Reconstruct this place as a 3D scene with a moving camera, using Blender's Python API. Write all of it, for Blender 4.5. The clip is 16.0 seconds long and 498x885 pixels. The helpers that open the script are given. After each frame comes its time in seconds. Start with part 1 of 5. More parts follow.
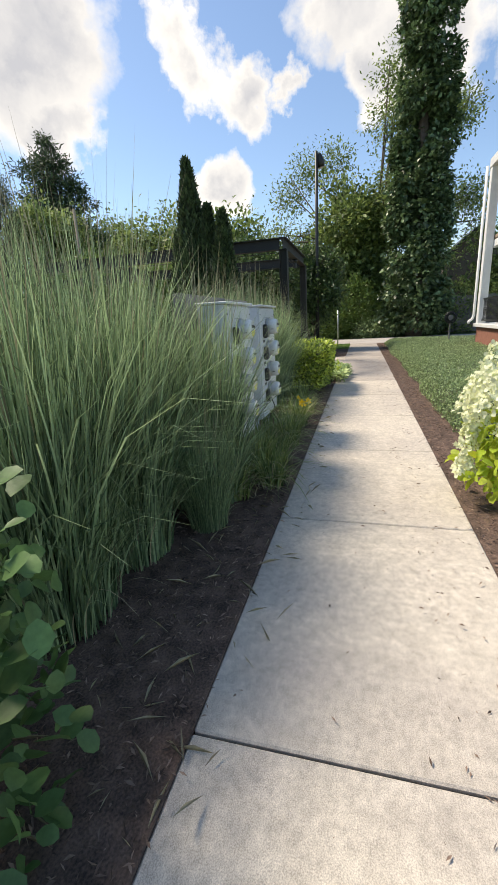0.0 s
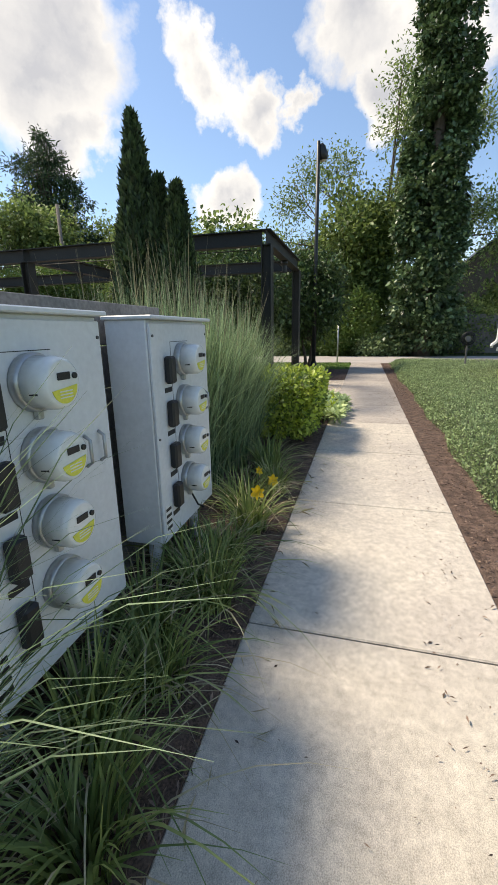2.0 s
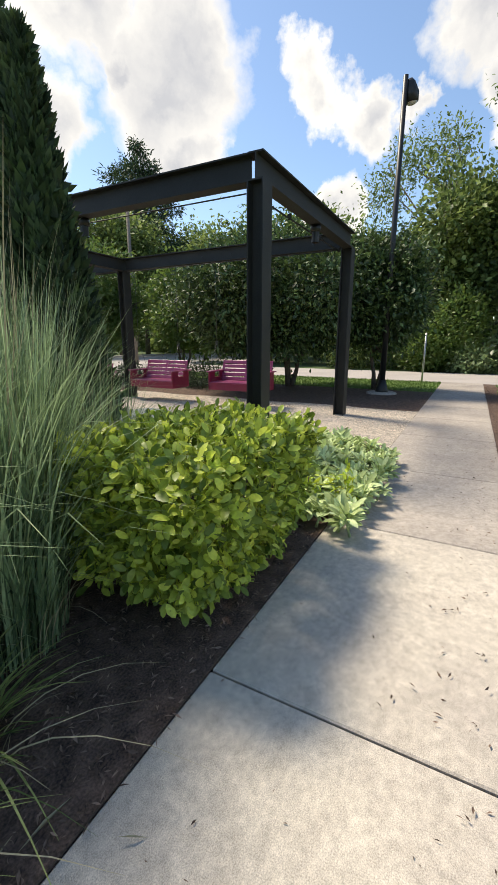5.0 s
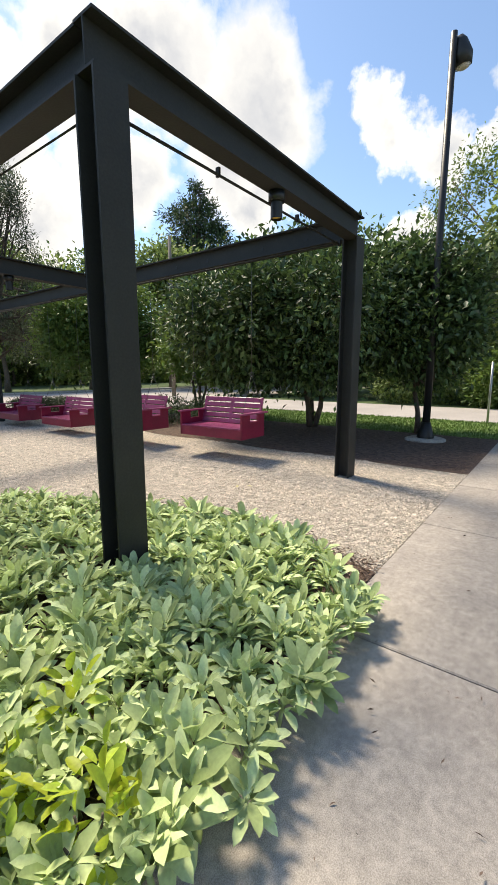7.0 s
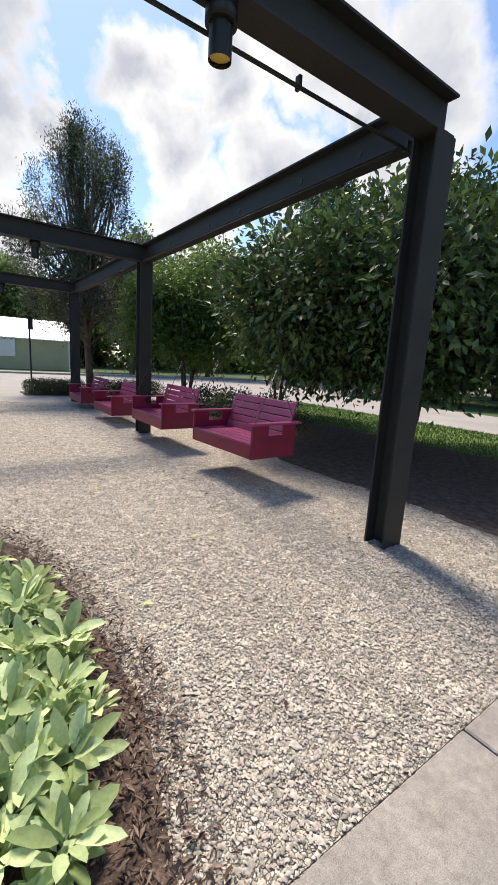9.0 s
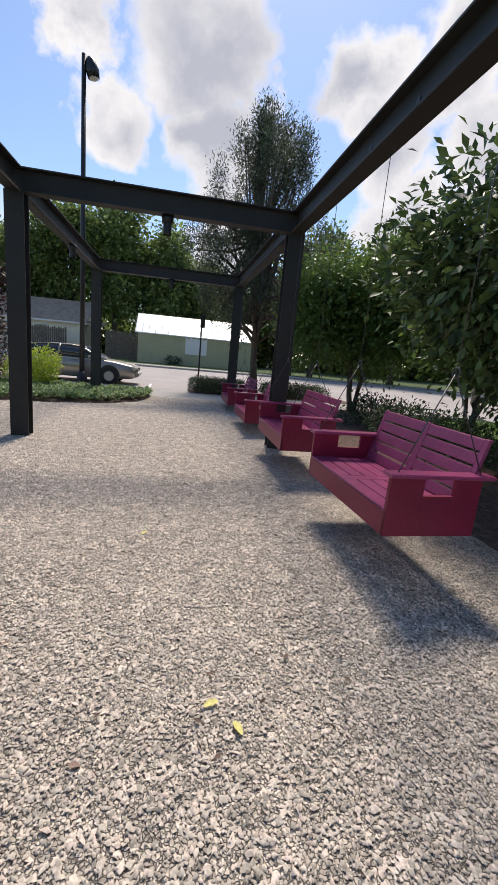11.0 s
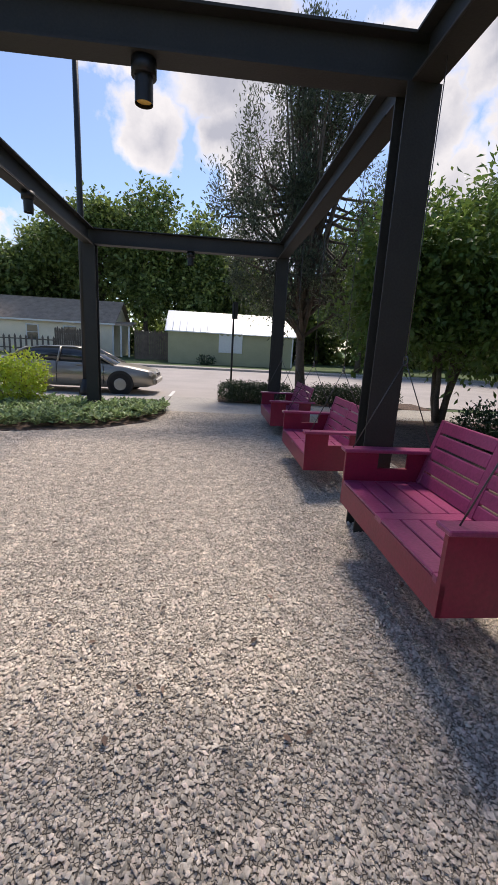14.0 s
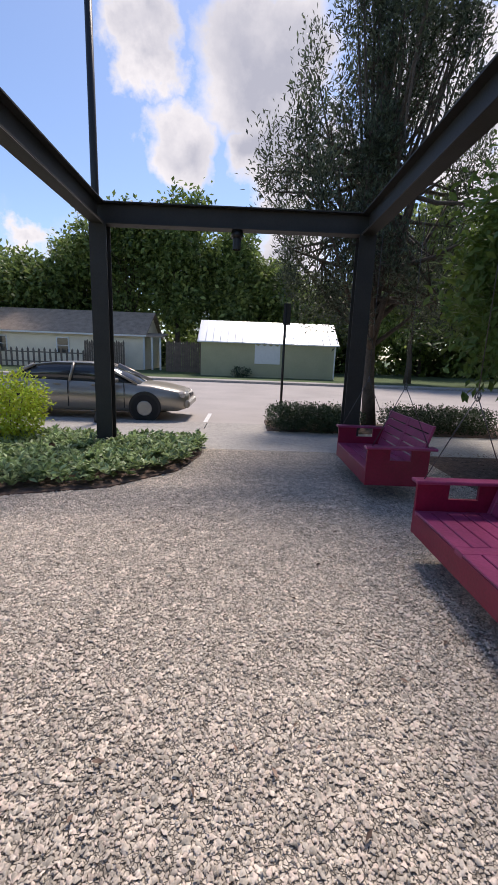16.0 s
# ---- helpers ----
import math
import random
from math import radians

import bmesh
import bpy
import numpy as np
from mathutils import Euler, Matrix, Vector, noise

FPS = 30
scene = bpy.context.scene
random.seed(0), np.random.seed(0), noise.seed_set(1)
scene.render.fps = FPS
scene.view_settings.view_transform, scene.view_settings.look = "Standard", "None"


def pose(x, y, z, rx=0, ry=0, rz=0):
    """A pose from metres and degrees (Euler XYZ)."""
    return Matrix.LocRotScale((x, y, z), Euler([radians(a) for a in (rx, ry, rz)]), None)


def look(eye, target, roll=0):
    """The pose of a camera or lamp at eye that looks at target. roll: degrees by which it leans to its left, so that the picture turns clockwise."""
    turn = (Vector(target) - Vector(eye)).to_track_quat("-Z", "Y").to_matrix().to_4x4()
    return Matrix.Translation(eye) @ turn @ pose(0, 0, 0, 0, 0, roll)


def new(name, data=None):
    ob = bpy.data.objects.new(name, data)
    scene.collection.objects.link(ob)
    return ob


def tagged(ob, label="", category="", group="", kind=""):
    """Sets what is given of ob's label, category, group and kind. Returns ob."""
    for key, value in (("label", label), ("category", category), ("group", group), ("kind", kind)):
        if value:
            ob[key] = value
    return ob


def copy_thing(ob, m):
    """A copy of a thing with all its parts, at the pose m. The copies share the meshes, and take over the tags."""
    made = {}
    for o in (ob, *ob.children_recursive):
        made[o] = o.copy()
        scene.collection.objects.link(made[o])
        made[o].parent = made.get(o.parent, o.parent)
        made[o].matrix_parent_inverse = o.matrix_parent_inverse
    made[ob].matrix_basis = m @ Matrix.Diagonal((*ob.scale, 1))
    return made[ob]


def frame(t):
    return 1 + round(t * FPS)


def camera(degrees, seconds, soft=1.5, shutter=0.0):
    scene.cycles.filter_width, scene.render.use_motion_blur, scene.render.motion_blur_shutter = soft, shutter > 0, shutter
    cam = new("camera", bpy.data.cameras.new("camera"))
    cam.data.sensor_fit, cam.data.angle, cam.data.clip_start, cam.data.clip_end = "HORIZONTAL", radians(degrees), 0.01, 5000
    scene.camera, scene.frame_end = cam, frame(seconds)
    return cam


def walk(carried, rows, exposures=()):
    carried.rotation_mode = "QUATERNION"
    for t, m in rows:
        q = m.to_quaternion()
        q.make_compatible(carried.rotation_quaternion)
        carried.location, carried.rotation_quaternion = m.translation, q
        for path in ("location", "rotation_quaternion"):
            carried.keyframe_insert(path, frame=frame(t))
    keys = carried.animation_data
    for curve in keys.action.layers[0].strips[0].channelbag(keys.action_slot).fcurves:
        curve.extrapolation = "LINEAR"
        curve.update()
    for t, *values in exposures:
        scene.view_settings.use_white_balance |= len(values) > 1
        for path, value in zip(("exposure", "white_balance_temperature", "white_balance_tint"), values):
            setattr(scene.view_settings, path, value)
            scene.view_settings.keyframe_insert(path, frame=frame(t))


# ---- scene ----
cam = camera(62.5, 16.0)
PATH = [
    (0, (-11.914, -2.097, 1.551), (-10.067, -1.577, 0.988), -3.3),
    (0.5, (-11.171, -2.044, 1.538), (-9.314, -1.524, 1.009), -2.1),
    (1, (-10.398, -2.095, 1.543), (-8.538, -1.565, 1.033), -2.2),
    (1.5, (-9.692, -2.031, 1.595), (-7.825, -1.535, 1.077), -1.1),
    (2, (-9.004, -2.051, 1.643), (-7.143, -1.536, 1.122), -1.0),
    (2.5, (-8.234, -2.098, 1.635), (-6.383, -1.528, 1.133), -0.7),
    (3.5, (-6.795, -2.321, 1.572), (-5.008, -1.578, 1.066), -0.1),
    (4.2, (-5.831, -2.449, 1.581), (-4.08, -1.63, 1.052), 0.4),
    (6.3, (-2.679, -2.413, 1.53), (-1.042, -1.324, 1.165), -0.4),
    (6.5, (-2.344, -2.416, 1.56), (-0.722, -1.302, 1.202), -0.3),
    (7, (-1.633, -2.501, 1.55), (-0.059, -1.314, 1.217), 0.0),
    (7.5, (-0.973, -2.357, 1.57), (0.558, -1.123, 1.204), 0.2),
    (8, (-0.307, -2.398, 1.54), (1.133, -1.053, 1.195), 1.0),
    (8.5, (0.348, -2.379, 1.54), (1.655, -0.906, 1.195), 2.3),
    (9, (0.946, -2.164, 1.575), (2.094, -0.571, 1.195), 3.5),
    (9.5, (1.461, -2.001, 1.583), (2.417, -0.294, 1.17), 4.4),
    (10, (1.964, -1.66, 1.505), (2.67, 0.166, 1.097), 5.1),
    (10.2, (2.071, -1.467, 1.494), (2.703, 0.387, 1.09), 5.3),
    (12.3, (2.667, 0.79, 1.607), (2.784, 2.737, 1.165), 3.7),
    (12.5, (2.644, 0.967, 1.605), (2.767, 2.915, 1.169), 3.1),
    (13, (2.73, 1.536, 1.591), (2.864, 3.481, 1.148), 3.0),
    (13.5, (2.738, 2.155, 1.576), (2.896, 4.098, 1.129), 3.1),
    (14, (2.712, 2.752, 1.528), (2.901, 4.691, 1.075), 3.2),
    (14.5, (2.73, 3.357, 1.571), (2.942, 5.293, 1.112), 3.6),
    (15, (2.629, 4.041, 1.52), (2.843, 5.978, 1.072), 3.3),
    (15.5, (2.505, 4.726, 1.529), (2.661, 6.672, 1.096), 2.5),
    (16, (2.344, 5.398, 1.581), (2.383, 7.354, 1.164), 2.2),
]
walk(cam, [(t, look(eye, target, roll)) for t, eye, target, roll in PATH],
     [(0, 0.82, 7250, 10), (4.2, 0.82, 7200, 9), (7.0, 0.98, 7250, 8), (9.0, 0.76, 6700, 10), (12.3, 0.46, 6600, 15), (14.0, 0.52, 6700, 16), (16.0, 0.46, 6550, 18)])

# ---------- world, sun, exposure ----------
SUN_DIR = Vector((0.13, 0.68, 1.0)).normalized()
SUN_EL = math.asin(SUN_DIR.z)
SUN_AZ = math.atan2(SUN_DIR.x, SUN_DIR.y)


# cumulus puffs: a direction on the sky and a size
PUFFS = ((0.70, 0.54, 0.47, 0.20), (0.76, 0.53, 0.37, 0.10), (0.83, 0.32, 0.45, 0.085), (0.88, 0.24, 0.41, 0.085), (0.90, 0.15, 0.41, 0.06), (0.92, 0.29, 0.26, 0.09),
         (0.88, 0.04, 0.52, 0.15), (0.88, -0.10, 0.47, 0.16), (0.91, -0.03, 0.40, 0.09), (0.84, -0.30, 0.42, 0.16), (0.43, 0.73, 0.53, 0.14), (0.55, 0.62, 0.55, 0.15))
PUFFS_NORTH = ((0.64, 0.60, 0.47, 0.08), (0.16, 0.90, 0.42, 0.09), (0.30, 0.81, 0.51, 0.12), (0.37, 0.84, 0.41, 0.13), (0.46, 0.75, 0.48, 0.12), (0.55, 0.74, 0.38, 0.13), (-0.20, 0.83, 0.52, 0.10),
               (0.01, 0.87, 0.50, 0.17), (0.06, 0.93, 0.37, 0.12), (-0.14, 0.90, 0.40, 0.11), (0.45, 0.85, 0.29, 0.14), (-0.42, 0.88, 0.23, 0.07), (0.10, 0.97, 0.22, 0.14))


def make_world():
    w = bpy.data.worlds.new("sky_world")
    scene.world = w
    w.use_nodes = True
    nt = w.node_tree
    nt.nodes.clear()
    N, L = nt.nodes.new, nt.links.new
    out, bg, sky = N("ShaderNodeOutputWorld"), N("ShaderNodeBackground"), N("ShaderNodeTexSky")
    sky.sky_type, sky.sun_disc = "NISHITA", False
    sky.sun_elevation, sky.sun_rotation = SUN_EL, SUN_AZ
    sky.air_density, sky.dust_density, sky.ozone_density = 1.0, 0.4, 4.0
    tc = N("ShaderNodeTexCoord")

    def math_node(op, a, b):
        m = N("ShaderNodeMath")
        m.operation = op
        for k, v in ((0, a), (1, b)):
            if isinstance(v, (int, float)):
                m.inputs[k].default_value = v
            else:
                L(v, m.inputs[k])
        return m.outputs[0]

    billow = N("ShaderNodeTexNoise")
    billow.inputs["Scale"].default_value, billow.inputs["Detail"].default_value, billow.inputs["Roughness"].default_value = 7.0, 8.0, 0.58
    L(tc.outputs["Generated"], billow.inputs["Vector"])
    shift = N("ShaderNodeVectorMath"); shift.operation = "SUBTRACT"; shift.inputs[1].default_value = (0.5, 0.5, 0.5)
    L(billow.outputs["Color"], shift.inputs[0])
    amp = N("ShaderNodeVectorMath"); amp.operation = "SCALE"; amp.inputs["Scale"].default_value = 0.24
    L(shift.outputs[0], amp.inputs[0])
    warp = N("ShaderNodeVectorMath"); warp.operation = "ADD"
    L(tc.outputs["Generated"], warp.inputs[0]); L(amp.outputs[0], warp.inputs[1])
    cover = None
    for x, y, z, r in PUFFS + PUFFS_NORTH:
        c = Vector((x, y, z)).normalized()
        dn = N("ShaderNodeVectorMath"); dn.operation = "DISTANCE"; dn.inputs[1].default_value = c
        L(warp.outputs[0], dn.inputs[0])
        v = math_node("SUBTRACT", 1.0, math_node("DIVIDE", dn.outputs["Value"], r * 0.80))
        cover = v if cover is None else math_node("MAXIMUM", cover, v)
    haze = N("ShaderNodeTexNoise")
    haze.inputs["Scale"].default_value, haze.inputs["Detail"].default_value = 3.0, 7.0
    L(tc.outputs["Generated"], haze.inputs["Vector"])
    veil = math_node("MULTIPLY", math_node("SUBTRACT", haze.outputs[0], 0.62), 1.2)
    cover = math_node("MAXIMUM", cover, veil)
    ramp = N("ShaderNodeValToRGB")
    ramp.color_ramp.elements[0].position, ramp.color_ramp.elements[1].position = 0.0, 0.30
    L(cover, ramp.inputs[0])
    under = N("ShaderNodeTexNoise")
    under.inputs["Scale"].default_value, under.inputs["Detail"].default_value = 5.0, 5.0
    L(warp.outputs[0], under.inputs["Vector"])
    shade = N("ShaderNodeValToRGB")
    shade.color_ramp.elements[0].position, shade.color_ramp.elements[1].position = 0.40, 0.84
    shade.color_ramp.elements[0].color, shade.color_ramp.elements[1].color = (1.0, 1.0, 1.0, 1), (0.52, 0.55, 0.63, 1)
    L(math_node("ADD", math_node("MULTIPLY", cover, 0.5), math_node("MULTIPLY", under.outputs[0], 0.75)), shade.inputs[0])
    lum = N("ShaderNodeVectorMath"); lum.operation = "SCALE"; lum.inputs["Scale"].default_value = CLOUD_LUM
    L(shade.outputs[0], lum.inputs[0])
    mix = N("ShaderNodeMix"); mix.data_type = "RGBA"
    L(ramp.outputs[0], mix.inputs["Factor"]); L(sky.outputs[0], mix.inputs["A"]); L(lum.outputs[0], mix.inputs["B"])
    L(mix.outputs["Result"], bg.inputs[0])
    bg.inputs[1].default_value = 0.12
    L(bg.outputs[0], out.inputs[0])


CLOUD_LUM = 5.7
make_world()
sun_data = bpy.data.lights.new("sun", "SUN")
sun_data.energy, sun_data.angle, sun_data.color = 2.9, radians(13), (1.0, 0.92, 0.80)
sun = new("sun", sun_data)
sun.matrix_world = look(SUN_DIR * 60, (0, 0, 0))


# ---------- materials ----------
def mat(name, col, rough=0.6, var=0.25, scale=6.0, fine=60.0, bump=0.15, metal=0.0, island=0.0, piece=0.0, translucent=0.0, spec=0.5, bump_scale=None, tint=None):
    """Procedural surface: base colour varied by coarse and fine noise, by island or by piece, with fine relief."""
    m = bpy.data.materials.new(name)
    m.use_nodes = True
    nt = m.node_tree
    N, L = nt.nodes.new, nt.links.new
    p, out = nt.nodes["Principled BSDF"], nt.nodes["Material Output"]
    p.inputs["Roughness"].default_value, p.inputs["Metallic"].default_value = rough, metal
    p.inputs["Specular IOR Level"].default_value = spec
    geo = N("ShaderNodeNewGeometry")
    a, b = N("ShaderNodeTexNoise"), N("ShaderNodeTexNoise")
    a.inputs["Scale"].default_value, a.inputs["Detail"].default_value = scale, 5
    b.inputs["Scale"].default_value, b.inputs["Detail"].default_value = fine, 3
    L(geo.outputs["Position"], a.inputs["Vector"]); L(geo.outputs["Position"], b.inputs["Vector"])
    add = N("ShaderNodeMath"); add.operation = "ADD"
    L(a.outputs[0], add.inputs[0]); L(b.outputs[0], add.inputs[1])
    last = add.outputs[0]
    rng = N("ShaderNodeMapRange")
    rng.inputs["From Min"].default_value, rng.inputs["From Max"].default_value = 0.7, 1.3
    rng.inputs["To Min"].default_value, rng.inputs["To Max"].default_value = 1 - var, 1 + var
    L(last, rng.inputs[0])
    fac = rng.outputs[0]
    for amount, node, key in ((island, geo, "Random Per Island"), (piece, None, "Random")):
        if amount:
            node = node or N("ShaderNodeObjectInfo")
            r2 = N("ShaderNodeMapRange")
            r2.inputs["To Min"].default_value, r2.inputs["To Max"].default_value = 1 - amount, 1 + amount
            L(node.outputs[key], r2.inputs[0])
            mu = N("ShaderNodeMath"); mu.operation = "MULTIPLY"
            L(fac, mu.inputs[0]); L(r2.outputs[0], mu.inputs[1])
            fac = mu.outputs[0]
    base = N("ShaderNodeRGB"); base.outputs[0].default_value = (*col, 1)
    src = base.outputs[0]
    if tint:
        mx = N("ShaderNodeMix"); mx.data_type = "RGBA"
        other = N("ShaderNodeRGB"); other.outputs[0].default_value = (*tint, 1)
        if island:
            L(geo.outputs["Random Per Island"], mx.inputs["Factor"])
        else:
            st = N("ShaderNodeMapRange"); st.inputs["From Min"].default_value, st.inputs["From Max"].default_value = 0.42, 0.68
            L(a.outputs[0], st.inputs[0]); L(st.outputs[0], mx.inputs["Factor"])
        L(src, mx.inputs["A"]); L(other.outputs[0], mx.inputs["B"])
        src = mx.outputs["Result"]
    sc = N("ShaderNodeVectorMath"); sc.operation = "SCALE"
    L(src, sc.inputs[0]); L(fac, sc.inputs["Scale"])
    L(sc.outputs[0], p.inputs["Base Color"])
    if bump:
        bp = N("ShaderNodeBump"); bp.inputs["Strength"].default_value, bp.inputs["Distance"].default_value = bump, 0.01
        src_n = b
        if bump_scale:
            src_n = N("ShaderNodeTexNoise"); src_n.inputs["Scale"].default_value, src_n.inputs["Detail"].default_value = bump_scale, 4
            L(geo.outputs["Position"], src_n.inputs["Vector"])
        L(src_n.outputs[0], bp.inputs["Height"]); L(bp.outputs[0], p.inputs["Normal"])
    if translucent:
        tr, ms = N("ShaderNodeBsdfTranslucent"), N("ShaderNodeMixShader")
        L(sc.outputs[0], tr.inputs[0]); ms.inputs[0].default_value = translucent
        L(p.outputs[0], ms.inputs[1]); L(tr.outputs[0], ms.inputs[2]); L(ms.outputs[0], out.inputs[0])
    return m


def concrete_mat(name, pale, dark):
    """Broom-finished concrete: cloudy stains, pitted grain, light wear."""
    m = mat(name, pale, 0.92, 0.16, 0.9, 9.0, 0.0, piece=0.05, tint=dark)
    nt = m.node_tree
    N, L = nt.nodes.new, nt.links.new
    p = nt.nodes["Principled BSDF"]
    geo = N("ShaderNodeNewGeometry")
    pits, grain = N("ShaderNodeTexNoise"), N("ShaderNodeTexNoise")
    pits.inputs["Scale"].default_value, pits.inputs["Detail"].default_value, pits.inputs["Roughness"].default_value = 24.0, 8.0, 0.75
    grain.inputs["Scale"].default_value, grain.inputs["Detail"].default_value = 210.0, 2.0
    L(geo.outputs["Position"], pits.inputs["Vector"]); L(geo.outputs["Position"], grain.inputs["Vector"])
    add = N("ShaderNodeMath"); add.operation = "ADD"
    L(pits.outputs[0], add.inputs[0]); L(grain.outputs[0], add.inputs[1])
    rng = N("ShaderNodeMapRange")
    rng.inputs["From Min"].default_value, rng.inputs["From Max"].default_value = 0.75, 1.25
    rng.inputs["To Min"].default_value, rng.inputs["To Max"].default_value = 0.62, 1.26
    L(add.outputs[0], rng.inputs[0])
    old = p.inputs["Base Color"].links[0].from_socket
    sc = N("ShaderNodeVectorMath"); sc.operation = "SCALE"
    L(old, sc.inputs[0]); L(rng.outputs[0], sc.inputs["Scale"]); L(sc.outputs[0], p.inputs["Base Color"])
    bp = N("ShaderNodeBump"); bp.inputs["Strength"].default_value, bp.inputs["Distance"].default_value = 0.35, 0.004
    L(add.outputs[0], bp.inputs["Height"]); L(bp.outputs[0], p.inputs["Normal"])
    return m


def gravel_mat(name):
    """Packed pea gravel: cells of many tints, gaps darkened as painted shade, rounded relief."""
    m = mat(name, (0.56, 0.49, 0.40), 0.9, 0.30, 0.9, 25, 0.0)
    nt = m.node_tree
    N, L = nt.nodes.new, nt.links.new
    p = nt.nodes["Principled BSDF"]
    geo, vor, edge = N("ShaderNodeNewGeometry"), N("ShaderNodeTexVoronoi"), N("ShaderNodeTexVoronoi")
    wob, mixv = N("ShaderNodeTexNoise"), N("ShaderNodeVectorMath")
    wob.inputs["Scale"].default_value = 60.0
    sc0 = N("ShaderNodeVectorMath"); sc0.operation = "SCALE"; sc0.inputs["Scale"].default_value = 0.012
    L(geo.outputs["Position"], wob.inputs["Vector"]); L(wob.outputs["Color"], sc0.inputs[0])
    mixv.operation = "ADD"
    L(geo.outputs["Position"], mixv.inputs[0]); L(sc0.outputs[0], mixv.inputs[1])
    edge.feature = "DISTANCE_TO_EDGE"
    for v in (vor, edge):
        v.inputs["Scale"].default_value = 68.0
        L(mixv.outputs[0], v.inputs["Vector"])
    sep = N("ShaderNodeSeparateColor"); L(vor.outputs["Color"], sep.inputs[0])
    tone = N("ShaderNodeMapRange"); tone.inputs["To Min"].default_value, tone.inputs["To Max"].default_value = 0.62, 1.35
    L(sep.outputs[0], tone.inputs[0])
    # shade between the stones, painted into the colour near cell edges
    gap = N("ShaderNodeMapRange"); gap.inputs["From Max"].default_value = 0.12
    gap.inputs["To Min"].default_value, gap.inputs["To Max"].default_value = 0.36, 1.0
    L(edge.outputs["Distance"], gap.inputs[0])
    mul0, mul = N("ShaderNodeMath"), N("ShaderNodeMath")
    mul0.operation = mul.operation = "MULTIPLY"
    clump, lift = N("ShaderNodeTexNoise"), N("ShaderNodeMapRange")
    clump.inputs["Scale"].default_value, clump.inputs["Detail"].default_value, clump.inputs["Roughness"].default_value = 11.0, 6.0, 0.85
    L(geo.outputs["Position"], clump.inputs["Vector"])
    lift.inputs["From Min"].default_value, lift.inputs["From Max"].default_value = 0.32, 0.68
    lift.inputs["To Min"].default_value, lift.inputs["To Max"].default_value = 0.50, 1.40
    L(clump.outputs[0], lift.inputs[0])
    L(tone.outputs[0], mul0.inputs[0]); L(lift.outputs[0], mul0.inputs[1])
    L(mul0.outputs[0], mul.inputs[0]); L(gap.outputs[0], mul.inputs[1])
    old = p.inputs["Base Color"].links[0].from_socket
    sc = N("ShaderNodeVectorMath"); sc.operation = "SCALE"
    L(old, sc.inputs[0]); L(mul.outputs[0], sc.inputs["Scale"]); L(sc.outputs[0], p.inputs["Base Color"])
    bp = N("ShaderNodeBump"); bp.inputs["Strength"].default_value, bp.inputs["Distance"].default_value = 0.9, 0.012
    L(gap.outputs[0], bp.inputs["Height"]); L(bp.outputs[0], p.inputs["Normal"])
    return m


